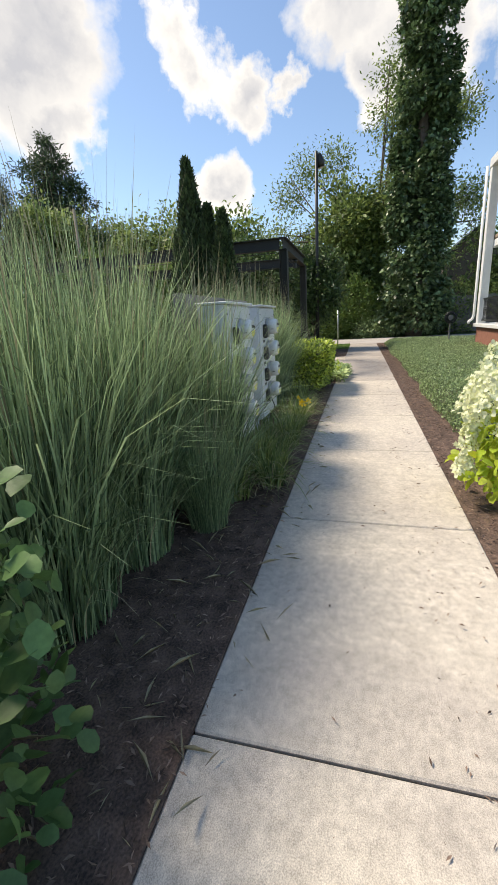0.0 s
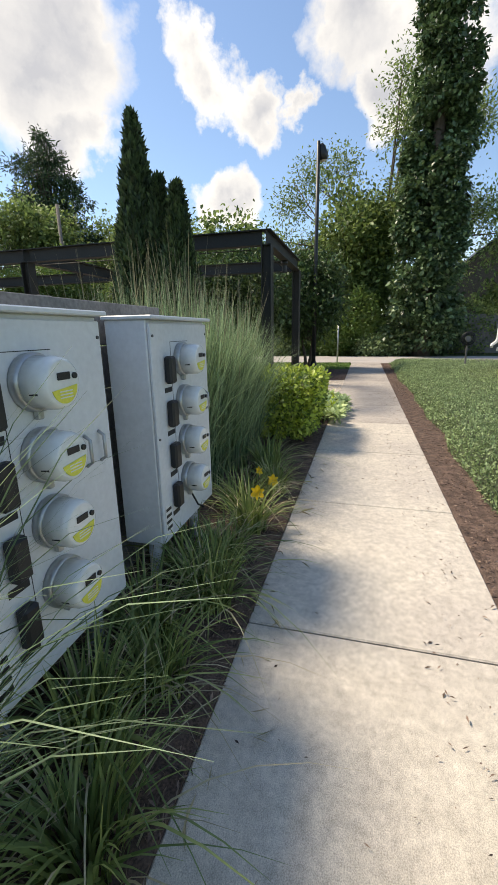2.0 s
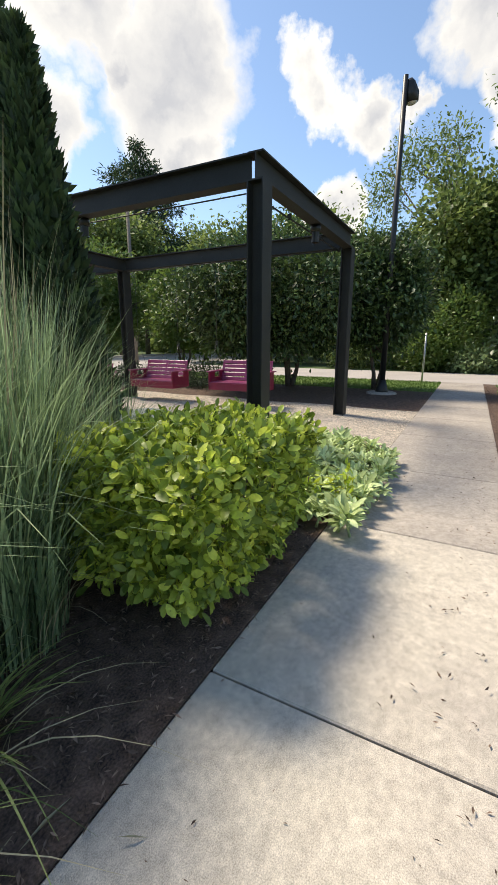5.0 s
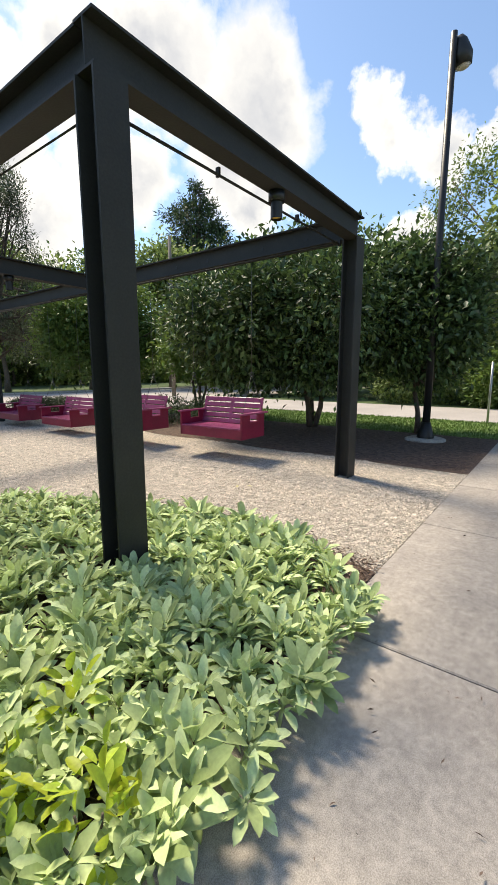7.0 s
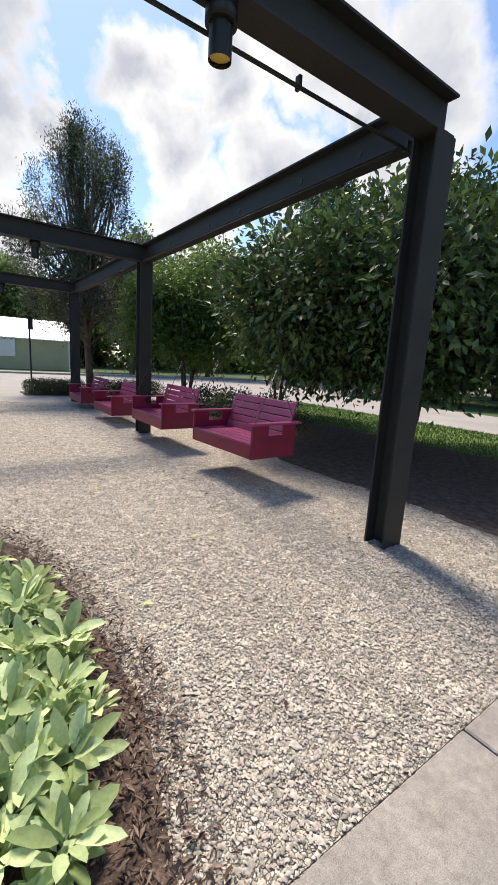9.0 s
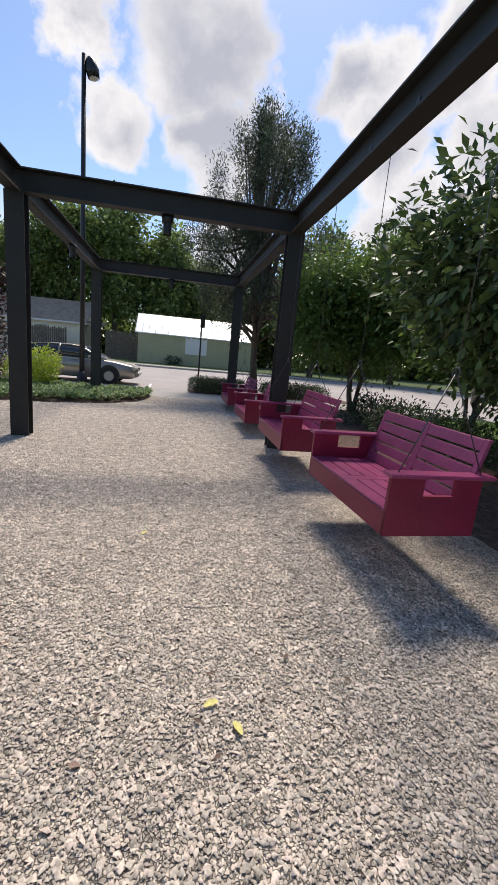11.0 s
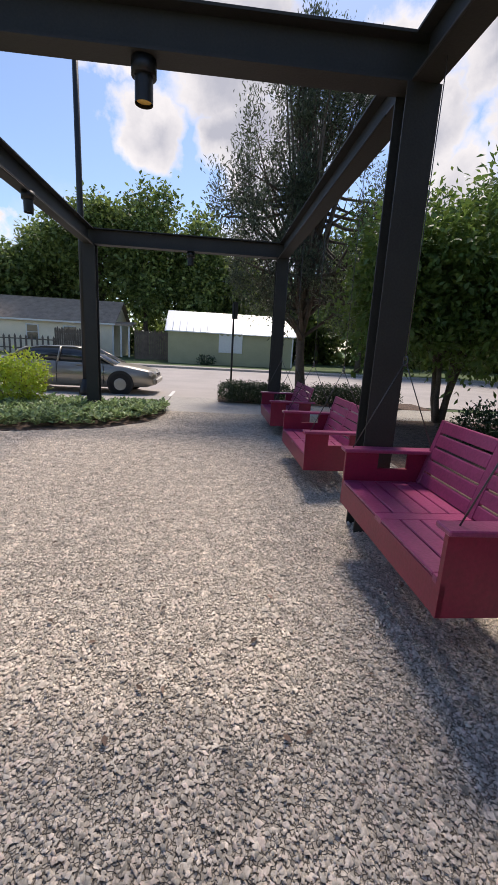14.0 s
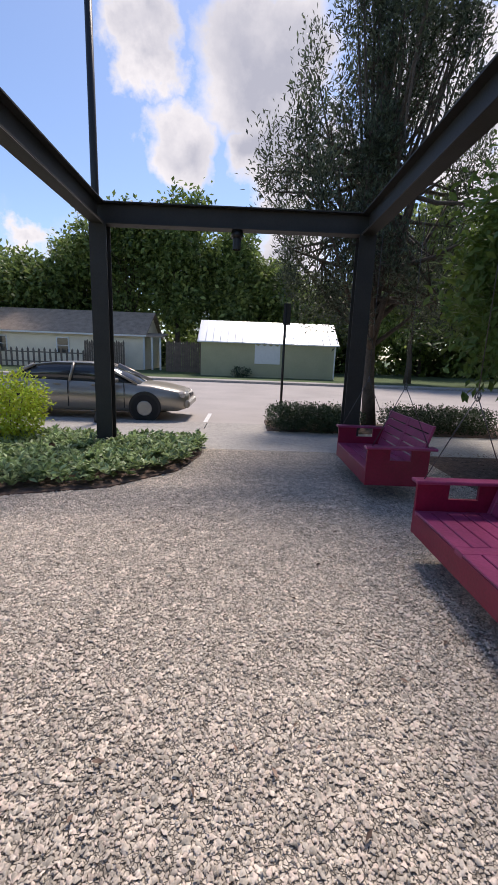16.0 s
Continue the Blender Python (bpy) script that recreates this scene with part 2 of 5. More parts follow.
M = dict(
    concrete=concrete_mat("concrete", (0.62, 0.555, 0.465), (0.45, 0.40, 0.345)),
    concrete_grey=concrete_mat("older_concrete", (0.46, 0.405, 0.35), (0.30, 0.265, 0.235)),
    joint=mat("joint_dirt", (0.05, 0.045, 0.04), 0.95),
    mulch=mat("mulch", (0.115, 0.074, 0.055), 0.95, 0.7, 9, 90, 1.0, bump_scale=45),
    chip=mat("mulch_chip", (0.135, 0.085, 0.062), 0.9, 0.3, 9, 70, 0.3, island=0.7, tint=(0.20, 0.14, 0.105)),
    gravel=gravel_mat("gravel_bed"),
    stone=mat("gravel_stone", (0.82, 0.74, 0.61), 0.8, 0.45, 9.0, 60, 0.2, island=0.65, tint=(0.38, 0.31, 0.26)),
    lawn=mat("lawn", (0.13, 0.21, 0.045), 0.9, 0.4, 2.0, 60, 0.8),
    ground=mat("ground_grass", (0.07, 0.11, 0.035), 0.95, 0.4, 0.5, 20, 0.6),
    asphalt=mat("asphalt", (0.42, 0.38, 0.35), 0.9, 0.15, 0.6, 60, 0.3),
    kerb=concrete_mat("kerb_concrete", (0.44, 0.41, 0.37), (0.34, 0.32, 0.29)),
    steel=mat("painted_steel", (0.034, 0.033, 0.030), 0.58, 0.18, 2.5, 60, 0.12, spec=0.3),
    black=mat("black_metal", (0.012, 0.012, 0.012), 0.45, 0.2),
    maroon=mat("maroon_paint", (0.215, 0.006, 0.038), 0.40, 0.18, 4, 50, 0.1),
    # same maroon paint, with the pinkish sky sheen put into the base colour
    maroon_sheen=mat("maroon_painted_sheen", (0.29, 0.045, 0.125), 0.30, 0.22, 5, 50, 0.12),
    cable=mat("steel_cable", (0.10, 0.10, 0.10), 0.4, 0.1, metal=0.6),
    grey_box=mat("grey_enamel", (0.64, 0.655, 0.67), 0.38, 0.08, 2, 30, 0.04),
    meter_body=mat("meter_cover", (0.72, 0.73, 0.71), 0.15, 0.06, 8, 40, 0.02),
    meter_ring=mat("meter_ring", (0.42, 0.43, 0.43), 0.35, 0.1, metal=0.7),
    yellow=mat("yellow_label", (0.72, 0.68, 0.08), 0.5, 0.1),
    white=mat("white_paint", (0.74, 0.74, 0.72), 0.5, 0.06),
    blackplastic=mat("black_plastic", (0.015, 0.015, 0.016), 0.5, 0.2),
    wood=mat("weathered_wood", (0.20, 0.19, 0.18), 0.85, 0.35, 3, 40, 0.4),
    fence_wood=mat("brown_grey_wood", (0.15, 0.115, 0.09), 0.85, 0.35, 3, 40, 0.4),
    # dark base colour, so the gaps between groundcover leaves look dark
    bank=mat("bank_dark_base", (0.045, 0.060, 0.025), 0.95, 0.5, 3, 40, 0.8),
    yellow_leaf=mat("fallen_yellow_leaf", (0.62, 0.56, 0.16), 0.6, 0.15, 20, 80, 0.1),
    bark=mat("bark", (0.11, 0.085, 0.065), 0.9, 0.4, 6, 40, 0.7),
    bark_pale=mat("pale_bark", (0.20, 0.17, 0.14), 0.9, 0.35, 6, 40, 0.6),
    blade=mat("grass_blade", (0.135, 0.225, 0.105), 0.5, 0.2, 3, 30, 0.0, island=0.5, translucent=0.40, tint=(0.33, 0.42, 0.23)),
    blade_dark=mat("daylily_blade", (0.16, 0.25, 0.065), 0.5, 0.2, 3, 30, 0.0, island=0.4, translucent=0.3, tint=(0.29, 0.32, 0.11)),
    plume=mat("grass_plume", (0.32, 0.30, 0.19), 0.8, 0.2, island=0.3, translucent=0.3),
    straw=mat("dry_blade", (0.42, 0.36, 0.22), 0.7, 0.2, island=0.3),
    lamb=mat("lambs_ear_leaf", (0.37, 0.48, 0.18), 0.85, 0.15, 9, 60, 0.15, island=0.38, translucent=0.18, tint=(0.60, 0.68, 0.38), spec=0.2),
    lime=mat("lime_leaf", (0.6, 0.66, 0.06), 0.5, 0.2, 9, 60, 0.1, island=0.4, translucent=0.45, tint=(0.36, 0.48, 0.06)),
    privet=mat("privet_leaf", (0.15, 0.25, 0.04), 0.42, 0.2, 5, 40, 0.1, island=0.35, translucent=0.35, tint=(0.55, 0.62, 0.1)),
    # one broad leaf twice: dark, then brighter with sunlight painted into its colour
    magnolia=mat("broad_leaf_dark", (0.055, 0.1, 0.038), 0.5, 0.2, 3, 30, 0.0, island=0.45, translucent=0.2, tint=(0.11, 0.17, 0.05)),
    magnolia_lit=mat("broad_leaf_sunlit", (0.25, 0.36, 0.075), 0.45, 0.2, 3, 30, 0.0, island=0.5, translucent=0.4, tint=(0.08, 0.14, 0.04)),
    leaf=mat("tree_leaf", (0.13, 0.2, 0.055), 0.5, 0.25, 0.4, 10, 0.0, island=0.45, translucent=0.42, tint=(0.22, 0.28, 0.085)),
    leaf_grey=mat("narrow_leaf", (0.065, 0.09, 0.05), 0.5, 0.25, 0.4, 10, 0.0, island=0.5, translucent=0.3, tint=(0.115, 0.14, 0.085)),
    needle=mat("conifer_leaf", (0.042, 0.074, 0.034), 0.6, 0.25, 0.6, 10, 0.0, island=0.45, translucent=0.15, tint=(0.07, 0.11, 0.042)),
    ivy=mat("ivy_leaf", (0.07, 0.125, 0.05), 0.4, 0.25, 0.6, 10, 0.0, island=0.5, translucent=0.2, tint=(0.13, 0.19, 0.08)),
    boxwood=mat("boxwood_leaf", (0.045, 0.075, 0.03), 0.65, 0.25, 2, 20, 0.0, island=0.4, translucent=0.2),
    cover=mat("groundcover_leaf", (0.21, 0.30, 0.115), 0.55, 0.25, 2, 20, 0.0, island=0.45, translucent=0.3, tint=(0.36, 0.45, 0.22)),
    burgundy=mat("burgundy_leaf", (0.05, 0.018, 0.018), 0.5, 0.3, 2, 20, 0.0, island=0.5, translucent=0.2),
    oak_leaf=mat("hydrangea_leaf", (0.10, 0.19, 0.06), 0.5, 0.2, 6, 50, 0.1, island=0.3, translucent=0.3),
    panicle=mat("hydrangea_flower", (0.84, 0.86, 0.60), 0.7, 0.12, 10, 60, 0.0, island=0.15, translucent=0.3),
    petal=mat("yellow_petal", (0.86, 0.55, 0.010), 0.5, 0.1, 10, 50, 0.0, translucent=0.3),
    hill=mat("earth_mass", (0.035, 0.045, 0.02), 0.95, 0.4),
    wall_green=mat("green_siding", (0.44, 0.42, 0.265), 0.8, 0.1, 1, 20, 0.1),
    wall_cream=mat("cream_siding", (0.9, 0.79, 0.6), 0.8, 0.1, 1, 20, 0.1),
    roof_metal=mat("white_metal_roof", (0.82, 0.85, 0.88), 0.35, 0.05, 1, 20, 0.05),
    roof_grey=mat("grey_shingle", (0.34, 0.27, 0.21), 1.0, 0.3, 2, 15, 0.4, spec=0.05),
    car_paint=mat("silver_car_paint", (0.36, 0.33, 0.28), 0.28, 0.04, 2, 30, 0.0, metal=0.55),
    car_glass=mat("car_glass", (0.03, 0.035, 0.04), 0.06, 0.05, bump=0.0, spec=0.8),
    rubber=mat("tyre_rubber", (0.02, 0.02, 0.02), 0.85, 0.2),
    rim=mat("wheel_rim", (0.35, 0.35, 0.35), 0.35, 0.1, metal=0.8),
    lens=mat("lamp_lens", (0.55, 0.50, 0.45), 0.2, 0.1),
    red_lens=mat("red_lens", (0.35, 0.03, 0.03), 0.2, 0.1),
    brass=mat("lamp_reflector", (0.75, 0.50, 0.12), 0.3, 0.1),
    brick=mat("brick", (0.30, 0.13, 0.09), 0.85, 0.2, 6, 40, 0.3),
    utility=mat("utility_green", (0.17, 0.205, 0.185), 0.5, 0.1, 2, 30, 0.05),
)

# ---------- mesh helpers ----------
RNG = np.random.default_rng(7)


def addbox(bm, lo, hi, bevel=0.0):
    lo, hi = Vector(lo), Vector(hi)
    r = bmesh.ops.create_cube(bm, size=1.0)
    for v in r["verts"]:
        v.co = Vector([(lo[i] + hi[i]) / 2 + v.co[i] * (hi[i] - lo[i]) for i in range(3)])
    if bevel:
        es = list({e for v in r["verts"] for e in v.link_edges})
        bmesh.ops.bevel(bm, geom=es, offset=bevel, segments=1, affect="EDGES")
    return bm


def box(lo, hi, bevel=0.0):
    return addbox(bmesh.new(), lo, hi, bevel)


def tube(bm, pts, radii, seg=8, cap=True):
    """A tapered round bar along pts."""
    pts = [Vector(p) for p in pts]
    rings = []
    for i, p in enumerate(pts):
        d = (pts[min(i + 1, len(pts) - 1)] - pts[max(i - 1, 0)]).normalized()
        a = d.orthogonal().normalized() if i == 0 else (rings_a - d * rings_a.dot(d)).normalized()
        rings_a = a
        b = d.cross(a)
        r = radii[i] if hasattr(radii, "__len__") else radii
        rings.append([bm.verts.new(p + (a * math.cos(2 * math.pi * k / seg) + b * math.sin(2 * math.pi * k / seg)) * r) for k in range(seg)])
    for r0, r1 in zip(rings, rings[1:]):
        for k in range(seg):
            f = bm.faces.new((r0[k], r0[(k + 1) % seg], r1[(k + 1) % seg], r1[k]))
            f.smooth = True
    if cap:
        bm.faces.new(list(reversed(rings[0]))), bm.faces.new(rings[-1])
    return bm


def prism(bm, poly, lo, hi, axis=1):
    """A polygon (in the two other axes) drawn out along one axis."""
    def at(p, h):
        c = list(p)
        c.insert(axis, h)
        return bm.verts.new(c)
    a, b = [at(p, lo) for p in poly], [at(p, hi) for p in poly]
    n = len(poly)
    bm.faces.new(a), bm.faces.new(list(reversed(b)))
    for i in range(n):
        bm.faces.new((a[i], b[i], b[(i + 1) % n], a[(i + 1) % n]))
    bmesh.ops.recalc_face_normals(bm, faces=bm.faces)
    return bm


def mesh_of(name, bm, material):
    me = bpy.data.meshes.new(name)
    bm.to_mesh(me), bm.free()
    me.materials.append(material)
    return me


def mesh_np(name, verts, faces, material, smooth=False):
    me = bpy.data.meshes.new(name)
    verts, faces = np.asarray(verts, np.float32), np.asarray(faces, np.int32)
    k = faces.shape[1]
    me.vertices.add(len(verts)), me.loops.add(faces.size), me.polygons.add(len(faces))
    me.vertices.foreach_set("co", verts.ravel())
    me.loops.foreach_set("vertex_index", faces.ravel())
    me.polygons.foreach_set("loop_start", np.arange(len(faces)) * k)
    if smooth:
        me.polygons.foreach_set("use_smooth", np.ones(len(faces), bool))
    me.update(calc_edges=True)
    me.materials.append(material)
    return me


def part(name, data, material, parent, label=""):
    me = mesh_of(name, data, material) if isinstance(data, bmesh.types.BMesh) else data
    ob = new(name, me)
    ob.parent = parent
    return tagged(ob, label)


def thing(name, place, label, category, group="", rz=0.0):
    ob = new(name)
    ob.empty_display_size = 0.1
    ob.matrix_world = pose(*place, 0, 0, rz)
    return tagged(ob, label, category, group)


def setting(name, data, material=None, label="", category=""):
    me = mesh_of(name, data, material) if isinstance(data, bmesh.types.BMesh) else data
    return tagged(new(name, me), label, category, "", "structure")


def unit(v):
    return v / np.maximum(np.linalg.norm(v, axis=-1, keepdims=True), 1e-9)


DIAMOND = (np.array([[0, 0, 0], [0.5, 0.5, 0.10], [1, 0, 0], [0.5, -0.5, 0.10]]), np.array([[0, 1, 2], [0, 2, 3]]))
OVAL = (np.array([[0, 0, 0], [0.22, 0.34, 0.05], [0.22, -0.34, 0.05], [0.55, 0.50, 0.05], [0.55, -0.50, 0.05], [0.86, 0.32, -0.02], [0.86, -0.32, -0.02], [1, 0, -0.12], [0.3, 0, -0.02], [0.7, 0, -0.03]]),
        np.array([[0, 8, 1], [0, 2, 8], [8, 3, 1], [8, 9, 3], [8, 2, 4], [8, 4, 9], [9, 5, 3], [9, 7, 5], [9, 4, 6], [9, 6, 7]]))


def leaf_arrays(C, D, Nn, L, W, shape=DIAMOND):
    """Leaves with base C, axis D, face normal Nn, length L and width W."""
    T, F = shape
    D = unit(D)
    S = unit(np.cross(Nn, D))
    U = np.cross(D, S)
    V = C[:, None] + T[None, :, 0:1] * (D * L[:, None])[:, None] + T[None, :, 1:2] * (S * W[:, None])[:, None] + T[None, :, 2:3] * (U * L[:, None])[:, None]
    n, k = len(C), len(T)
    return V.reshape(-1, 3), (F[None] + (np.arange(n) * k)[:, None, None]).reshape(-1, 3)


def blob_points(rng, blobs, n, shell=0.55):
    """Points in ellipsoids (centre, radii), thicker towards the outside."""
    vol = np.array([b[1][0] * b[1][1] * b[1][2] for b in blobs]) ** (2 / 3)
    which = rng.choice(len(blobs), n, p=vol / vol.sum())
    c, r = np.array([b[0] for b in blobs])[which], np.array([b[1] for b in blobs])[which]
    d = unit(rng.normal(size=(n, 3)))
    rad = (shell + (1.08 - shell) * rng.random(n) ** 0.7)[:, None]
    return c + d * r * rad, d


def crown_mesh(name, blobs, n, size, material, seed, aspect=0.45, cluster=7, spread=0.35, shape=DIAMOND, droop=0.2, shell=0.55, gap=0.0):
    """A crown: leaf clusters in and on the blobs, with gaps."""
    rng = np.random.default_rng(seed)
    k = max(1, n // cluster)
    P, out = blob_points(rng, blobs, k, shell)
    if gap:
        keep = np.array([noise.noise(Vector(p) * gap) > -0.12 for p in P])
        P, out = P[keep], out[keep]
    C = np.repeat(P, cluster, 0) + rng.normal(size=(len(P) * cluster, 3)) * spread
    o = np.repeat(out, cluster, 0)
    D = unit(o + rng.normal(size=o.shape) * 0.8 + np.array([0, 0, -droop]))
    Nn = unit(np.array([0, 0, 1.0]) + rng.normal(size=o.shape) * 0.6 + 0.3 * o)
    L = size * rng.uniform(0.6, 1.35, len(C))
    return mesh_np(name, *leaf_arrays(C, D, Nn, L, L * aspect, shape), material)


def blade_arrays(rng, base, height, lean, width, az, segs=4, droop=0.25):
    """Grass blades: tapering strips that bend over."""
    n = len(base)
    s = np.linspace(0, 1, segs + 1)
    d = np.stack([np.cos(az), np.sin(az), 0 * az], -1)
    side = np.stack([-np.sin(az), np.cos(az), 0 * az], -1)
    tw = rng.uniform(-1, 1, n)[:, None]
    side = unit(side + d * tw * 0.8)
    out = lean[:, None] * s[None] ** 1.7 * height[:, None]
    up = (s[None] - droop * (lean / 0.4)[:, None].clip(0, 3) * s[None] ** 3) * height[:, None]
    P = base[:, None] + d[:, None] * out[..., None] + np.array([0, 0, 1.0]) * up[..., None]
    w = width[:, None] * (1 - s[None] ** 2.2) * 0.5 + 0.0004
    A, B = P + side[:, None] * w[..., None], P - side[:, None] * w[..., None]
    V = np.stack([A, B], 2).reshape(n, -1, 3)
    f = np.array([[2 * i, 2 * i + 1, 2 * i + 3, 2 * i + 2] for i in range(segs)])
    F = (f[None] + (np.arange(n) * 2 * (segs + 1))[:, None, None]).reshape(-1, 4)
    return V.reshape(-1, 3), F


def joined(*arrays):
    vs, fs, k = [], [], 0
    for v, f in arrays:
        vs.append(v), fs.append(f + k)
        k += len(v)
    return np.concatenate(vs), np.concatenate(fs)


# ---------- ground, roads, paving ----------
def sheet(name, poly, z, material, label, category, thick=0.05):
    bm = bmesh.new()
    top = [bm.verts.new((x, y, z)) for x, y in poly]
    f = bm.faces.new(top)
    r = bmesh.ops.extrude_face_region(bm, geom=[f])
    for v in r["geom"]:
        if isinstance(v, bmesh.types.BMVert):
            v.co.z -= thick
    bmesh.ops.recalc_face_normals(bm, faces=bm.faces)
    return setting(name, bm, material, label, category)


def rect(x0, y0, x1, y1):
    return [(x0, y0), (x1, y0), (x1, y1), (x0, y1)]


sheet("ground", rect(-900, -900, 900, 900), -0.06, M["ground"], "rough green grassy ground reaching to the horizon", "ground", 0.2)
sheet("road_side_street", rect(13.5, -60, 19.5, 15.0), -0.035, M["asphalt"], "pale worn asphalt side street beyond the lawn", "road", 0.02)
sheet("road_main_street", rect(-120, 15.0, 150, 29.3), -0.035, M["asphalt"], "pale worn asphalt street in front of the houses", "road", 0.02)
sheet("pavement_far", rect(-120, 29.5, 150, 31.0), 0.07, M["kerb"], "pale concrete sidewalk across the street", "sidewalk", 0.12)
setting("kerb_far", box((-120, 29.3, -0.1), (150, 29.5, 0.09), 0.01), M["kerb"], "worn concrete kerb along the street", "kerb")
sheet("pavement_street", rect(-40, 12.22, 13.4, 14.1), -0.004, M["kerb"], "pale concrete sidewalk along the street", "sidewalk", 0.06)
sheet("pavement_apron", rect(1.55, 14.12, 3.0, 15.0), -0.010, M["kerb"], "concrete apron between sidewalk and street", "sidewalk", 0.05)
sheet("pavement_verge", rect(-40, 14.12, 1.53, 15.0), -0.006, M["kerb"], "pale paved verge beside the parked car", "sidewalk", 0.05)
sheet("lawn_strip", rect(9.5, -1.46, 13.4, 11.5), -0.012, M["lawn"], "bright mown lawn strip beside the street", "lawn")
sheet("mulch_bed_trees", rect(5.25, -1.479, 9.55, 12.21), -0.006, M["mulch"], "dark brown mulch bed under the trees", "mulch")
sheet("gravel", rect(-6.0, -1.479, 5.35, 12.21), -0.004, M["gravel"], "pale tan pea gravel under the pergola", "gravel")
bed = [(-16, -1.479), (1.36, -1.479), (1.56, -0.6), (1.52, 0.3), (1.32, 1.3), (0.7, 2.4), (-0.4, 3.0), (-2.2, 3.2), (-16, 3.2)]
sheet("mulch_bed_planting", bed, 0.012, M["mulch"], "dark brown shredded mulch planting bed", "mulch", 0.04)
sheet("mulch_strip", rect(-16, -3.5, 13.3, -2.921), -0.004, M["mulch"], "narrow dark mulch strip beside the walk", "mulch", 0.04)

walk_base = sheet("pavement_walk", rect(-16, -2.92, 13.5, -1.48), -0.03, M["joint"], "weathered concrete garden walk of poured slabs", "sidewalk", 0.04)
JOINTS = [-16.5, -14.65, -12.76, -10.79, -8.91, -7.03, -5.17, -3.30, -1.33, 0.54, 2.74, 4.6, 6.45, 8.3, 10.15, 12.0, 13.5]
for x0, x1 in zip(JOINTS, JOINTS[1:]):
    part("slab", box((x0 + 0.006, -2.92, -0.03), (x1 - 0.006, -1.48, 0.0), 0.008), M["concrete" if x1 < -1.2 else "concrete_grey"], walk_base)


# ---------- pergola ----------
W, TOP = 3.97, 3.68
ROWS = (0.0, 6.08, 12.02)
perg = thing("pergola", (0.145, 0.01, 0), "dark grey painted steel beam pergola frame on gravel", "pergola")


def i_section(depth, width, web=0.012, fl=0.018):
    d, w, a = depth / 2, width / 2, web / 2
    return [(-w, -d), (w, -d), (w, -d + fl), (a, -d + fl), (a, d - fl), (w, d - fl), (w, d), (-w, d), (-w, d - fl), (-a, d - fl), (-a, -d + fl), (-w, -d + fl)]


def bar(bm, sec, p0, p1, up=(0, 0, 1)):
    """A rolled section drawn from p0 to p1."""
    p0, p1, up = Vector(p0), Vector(p1), Vector(up)
    d = (p1 - p0).normalized()
    side = d.cross(up).normalized()
    a, b = [bm.verts.new(p0 + side * x + up * y) for x, y in sec], [bm.verts.new(p1 + side * x + up * y) for x, y in sec]
    n = len(sec)
    bm.faces.new(a), bm.faces.new(b)
    for i in range(n):
        bm.faces.new((a[i], a[(i + 1) % n], b[(i + 1) % n], b[i]))
    bmesh.ops.recalc_face_normals(bm, faces=bm.faces)
    return bm


POST, BEAM = i_section(0.215, 0.25), i_section(0.30, 0.20)
for iy in range(3):
    for x in (0.0, W):
        part("post", bar(bmesh.new(), POST, (x, ROWS[iy], -0.05), (x, ROWS[iy], TOP - 0.30), (0, 1, 0)), M["steel"], perg)
    part("cross_beam", bar(bmesh.new(), BEAM, (-0.11, ROWS[iy], TOP - 0.15), (W + 0.11, ROWS[iy], TOP - 0.15)), M["steel"], perg)
for x in (0.0, W):
    for k in range(2):
        part("long_beam", bar(bmesh.new(), BEAM, (x, ROWS[k] + 0.104, TOP - 0.15), (x, ROWS[k + 1] - 0.104, TOP - 0.15)), M["steel"], perg)
for k in range(1):
    y = 0.16
    part("conduit", tube(bmesh.new(), [(0.1, y, TOP - 0.36), (W - 0.1, y, TOP - 0.36)], 0.013, 8), M["steel"], perg, "thin steel conduit under the beam")
    for x in (0.25, 1.3, 2.7, 3.85):
        part("conduit_clip", box((x - 0.012, y - 0.02, TOP - 0.38), (x + 0.012, y + 0.02, TOP - 0.30)), M["steel"], perg)
for x in (0.0, W):
    for k in range(2):
        xs = x - 0.13 if x else x + 0.13
        part("conduit", tube(bmesh.new(), [(xs, ROWS[k] + 0.25, TOP - 0.345), (xs, ROWS[k + 1] - 0.25, TOP - 0.345)], 0.009, 6), M["steel"], perg, "thin steel conduit under the beam")


for y in (0.75, 1.55, 2.75, 3.55, 4.9):
    part("bolt_hole", tube(bmesh.new(), [(W - 0.008, y, TOP - 0.16), (W - 0.014, y, TOP - 0.16)], 0.028, 12), M["black"], perg, "dark round hole in the beam web")


def can_light(x, y):
    z = TOP - 0.303
    t = thing("can_light", (x, y, z), "black cylindrical downlight hung under the steel beam", "lamp", "downlights on the pergola")
    part("mount", tube(bmesh.new(), [(0, 0, 0), (0, 0, -0.10)], 0.085, 20), M["black"], t)
    part("body", tube(bmesh.new(), [(0, 0, -0.095), (0, 0, -0.26)], 0.062, 20, cap=False), M["black"], t)
    part("reflector", tube(bmesh.new(), [(0, 0, -0.205), (0, 0, -0.235)], [0.03, 0.058], 20), M["brass"], t, "brass-yellow lamp reflector")


for k in range(3):
    can_light(2.18, ROWS[k] + 0.02)
for k in range(2):
    can_light(0.19, (ROWS[k] + ROWS[k + 1]) / 2)


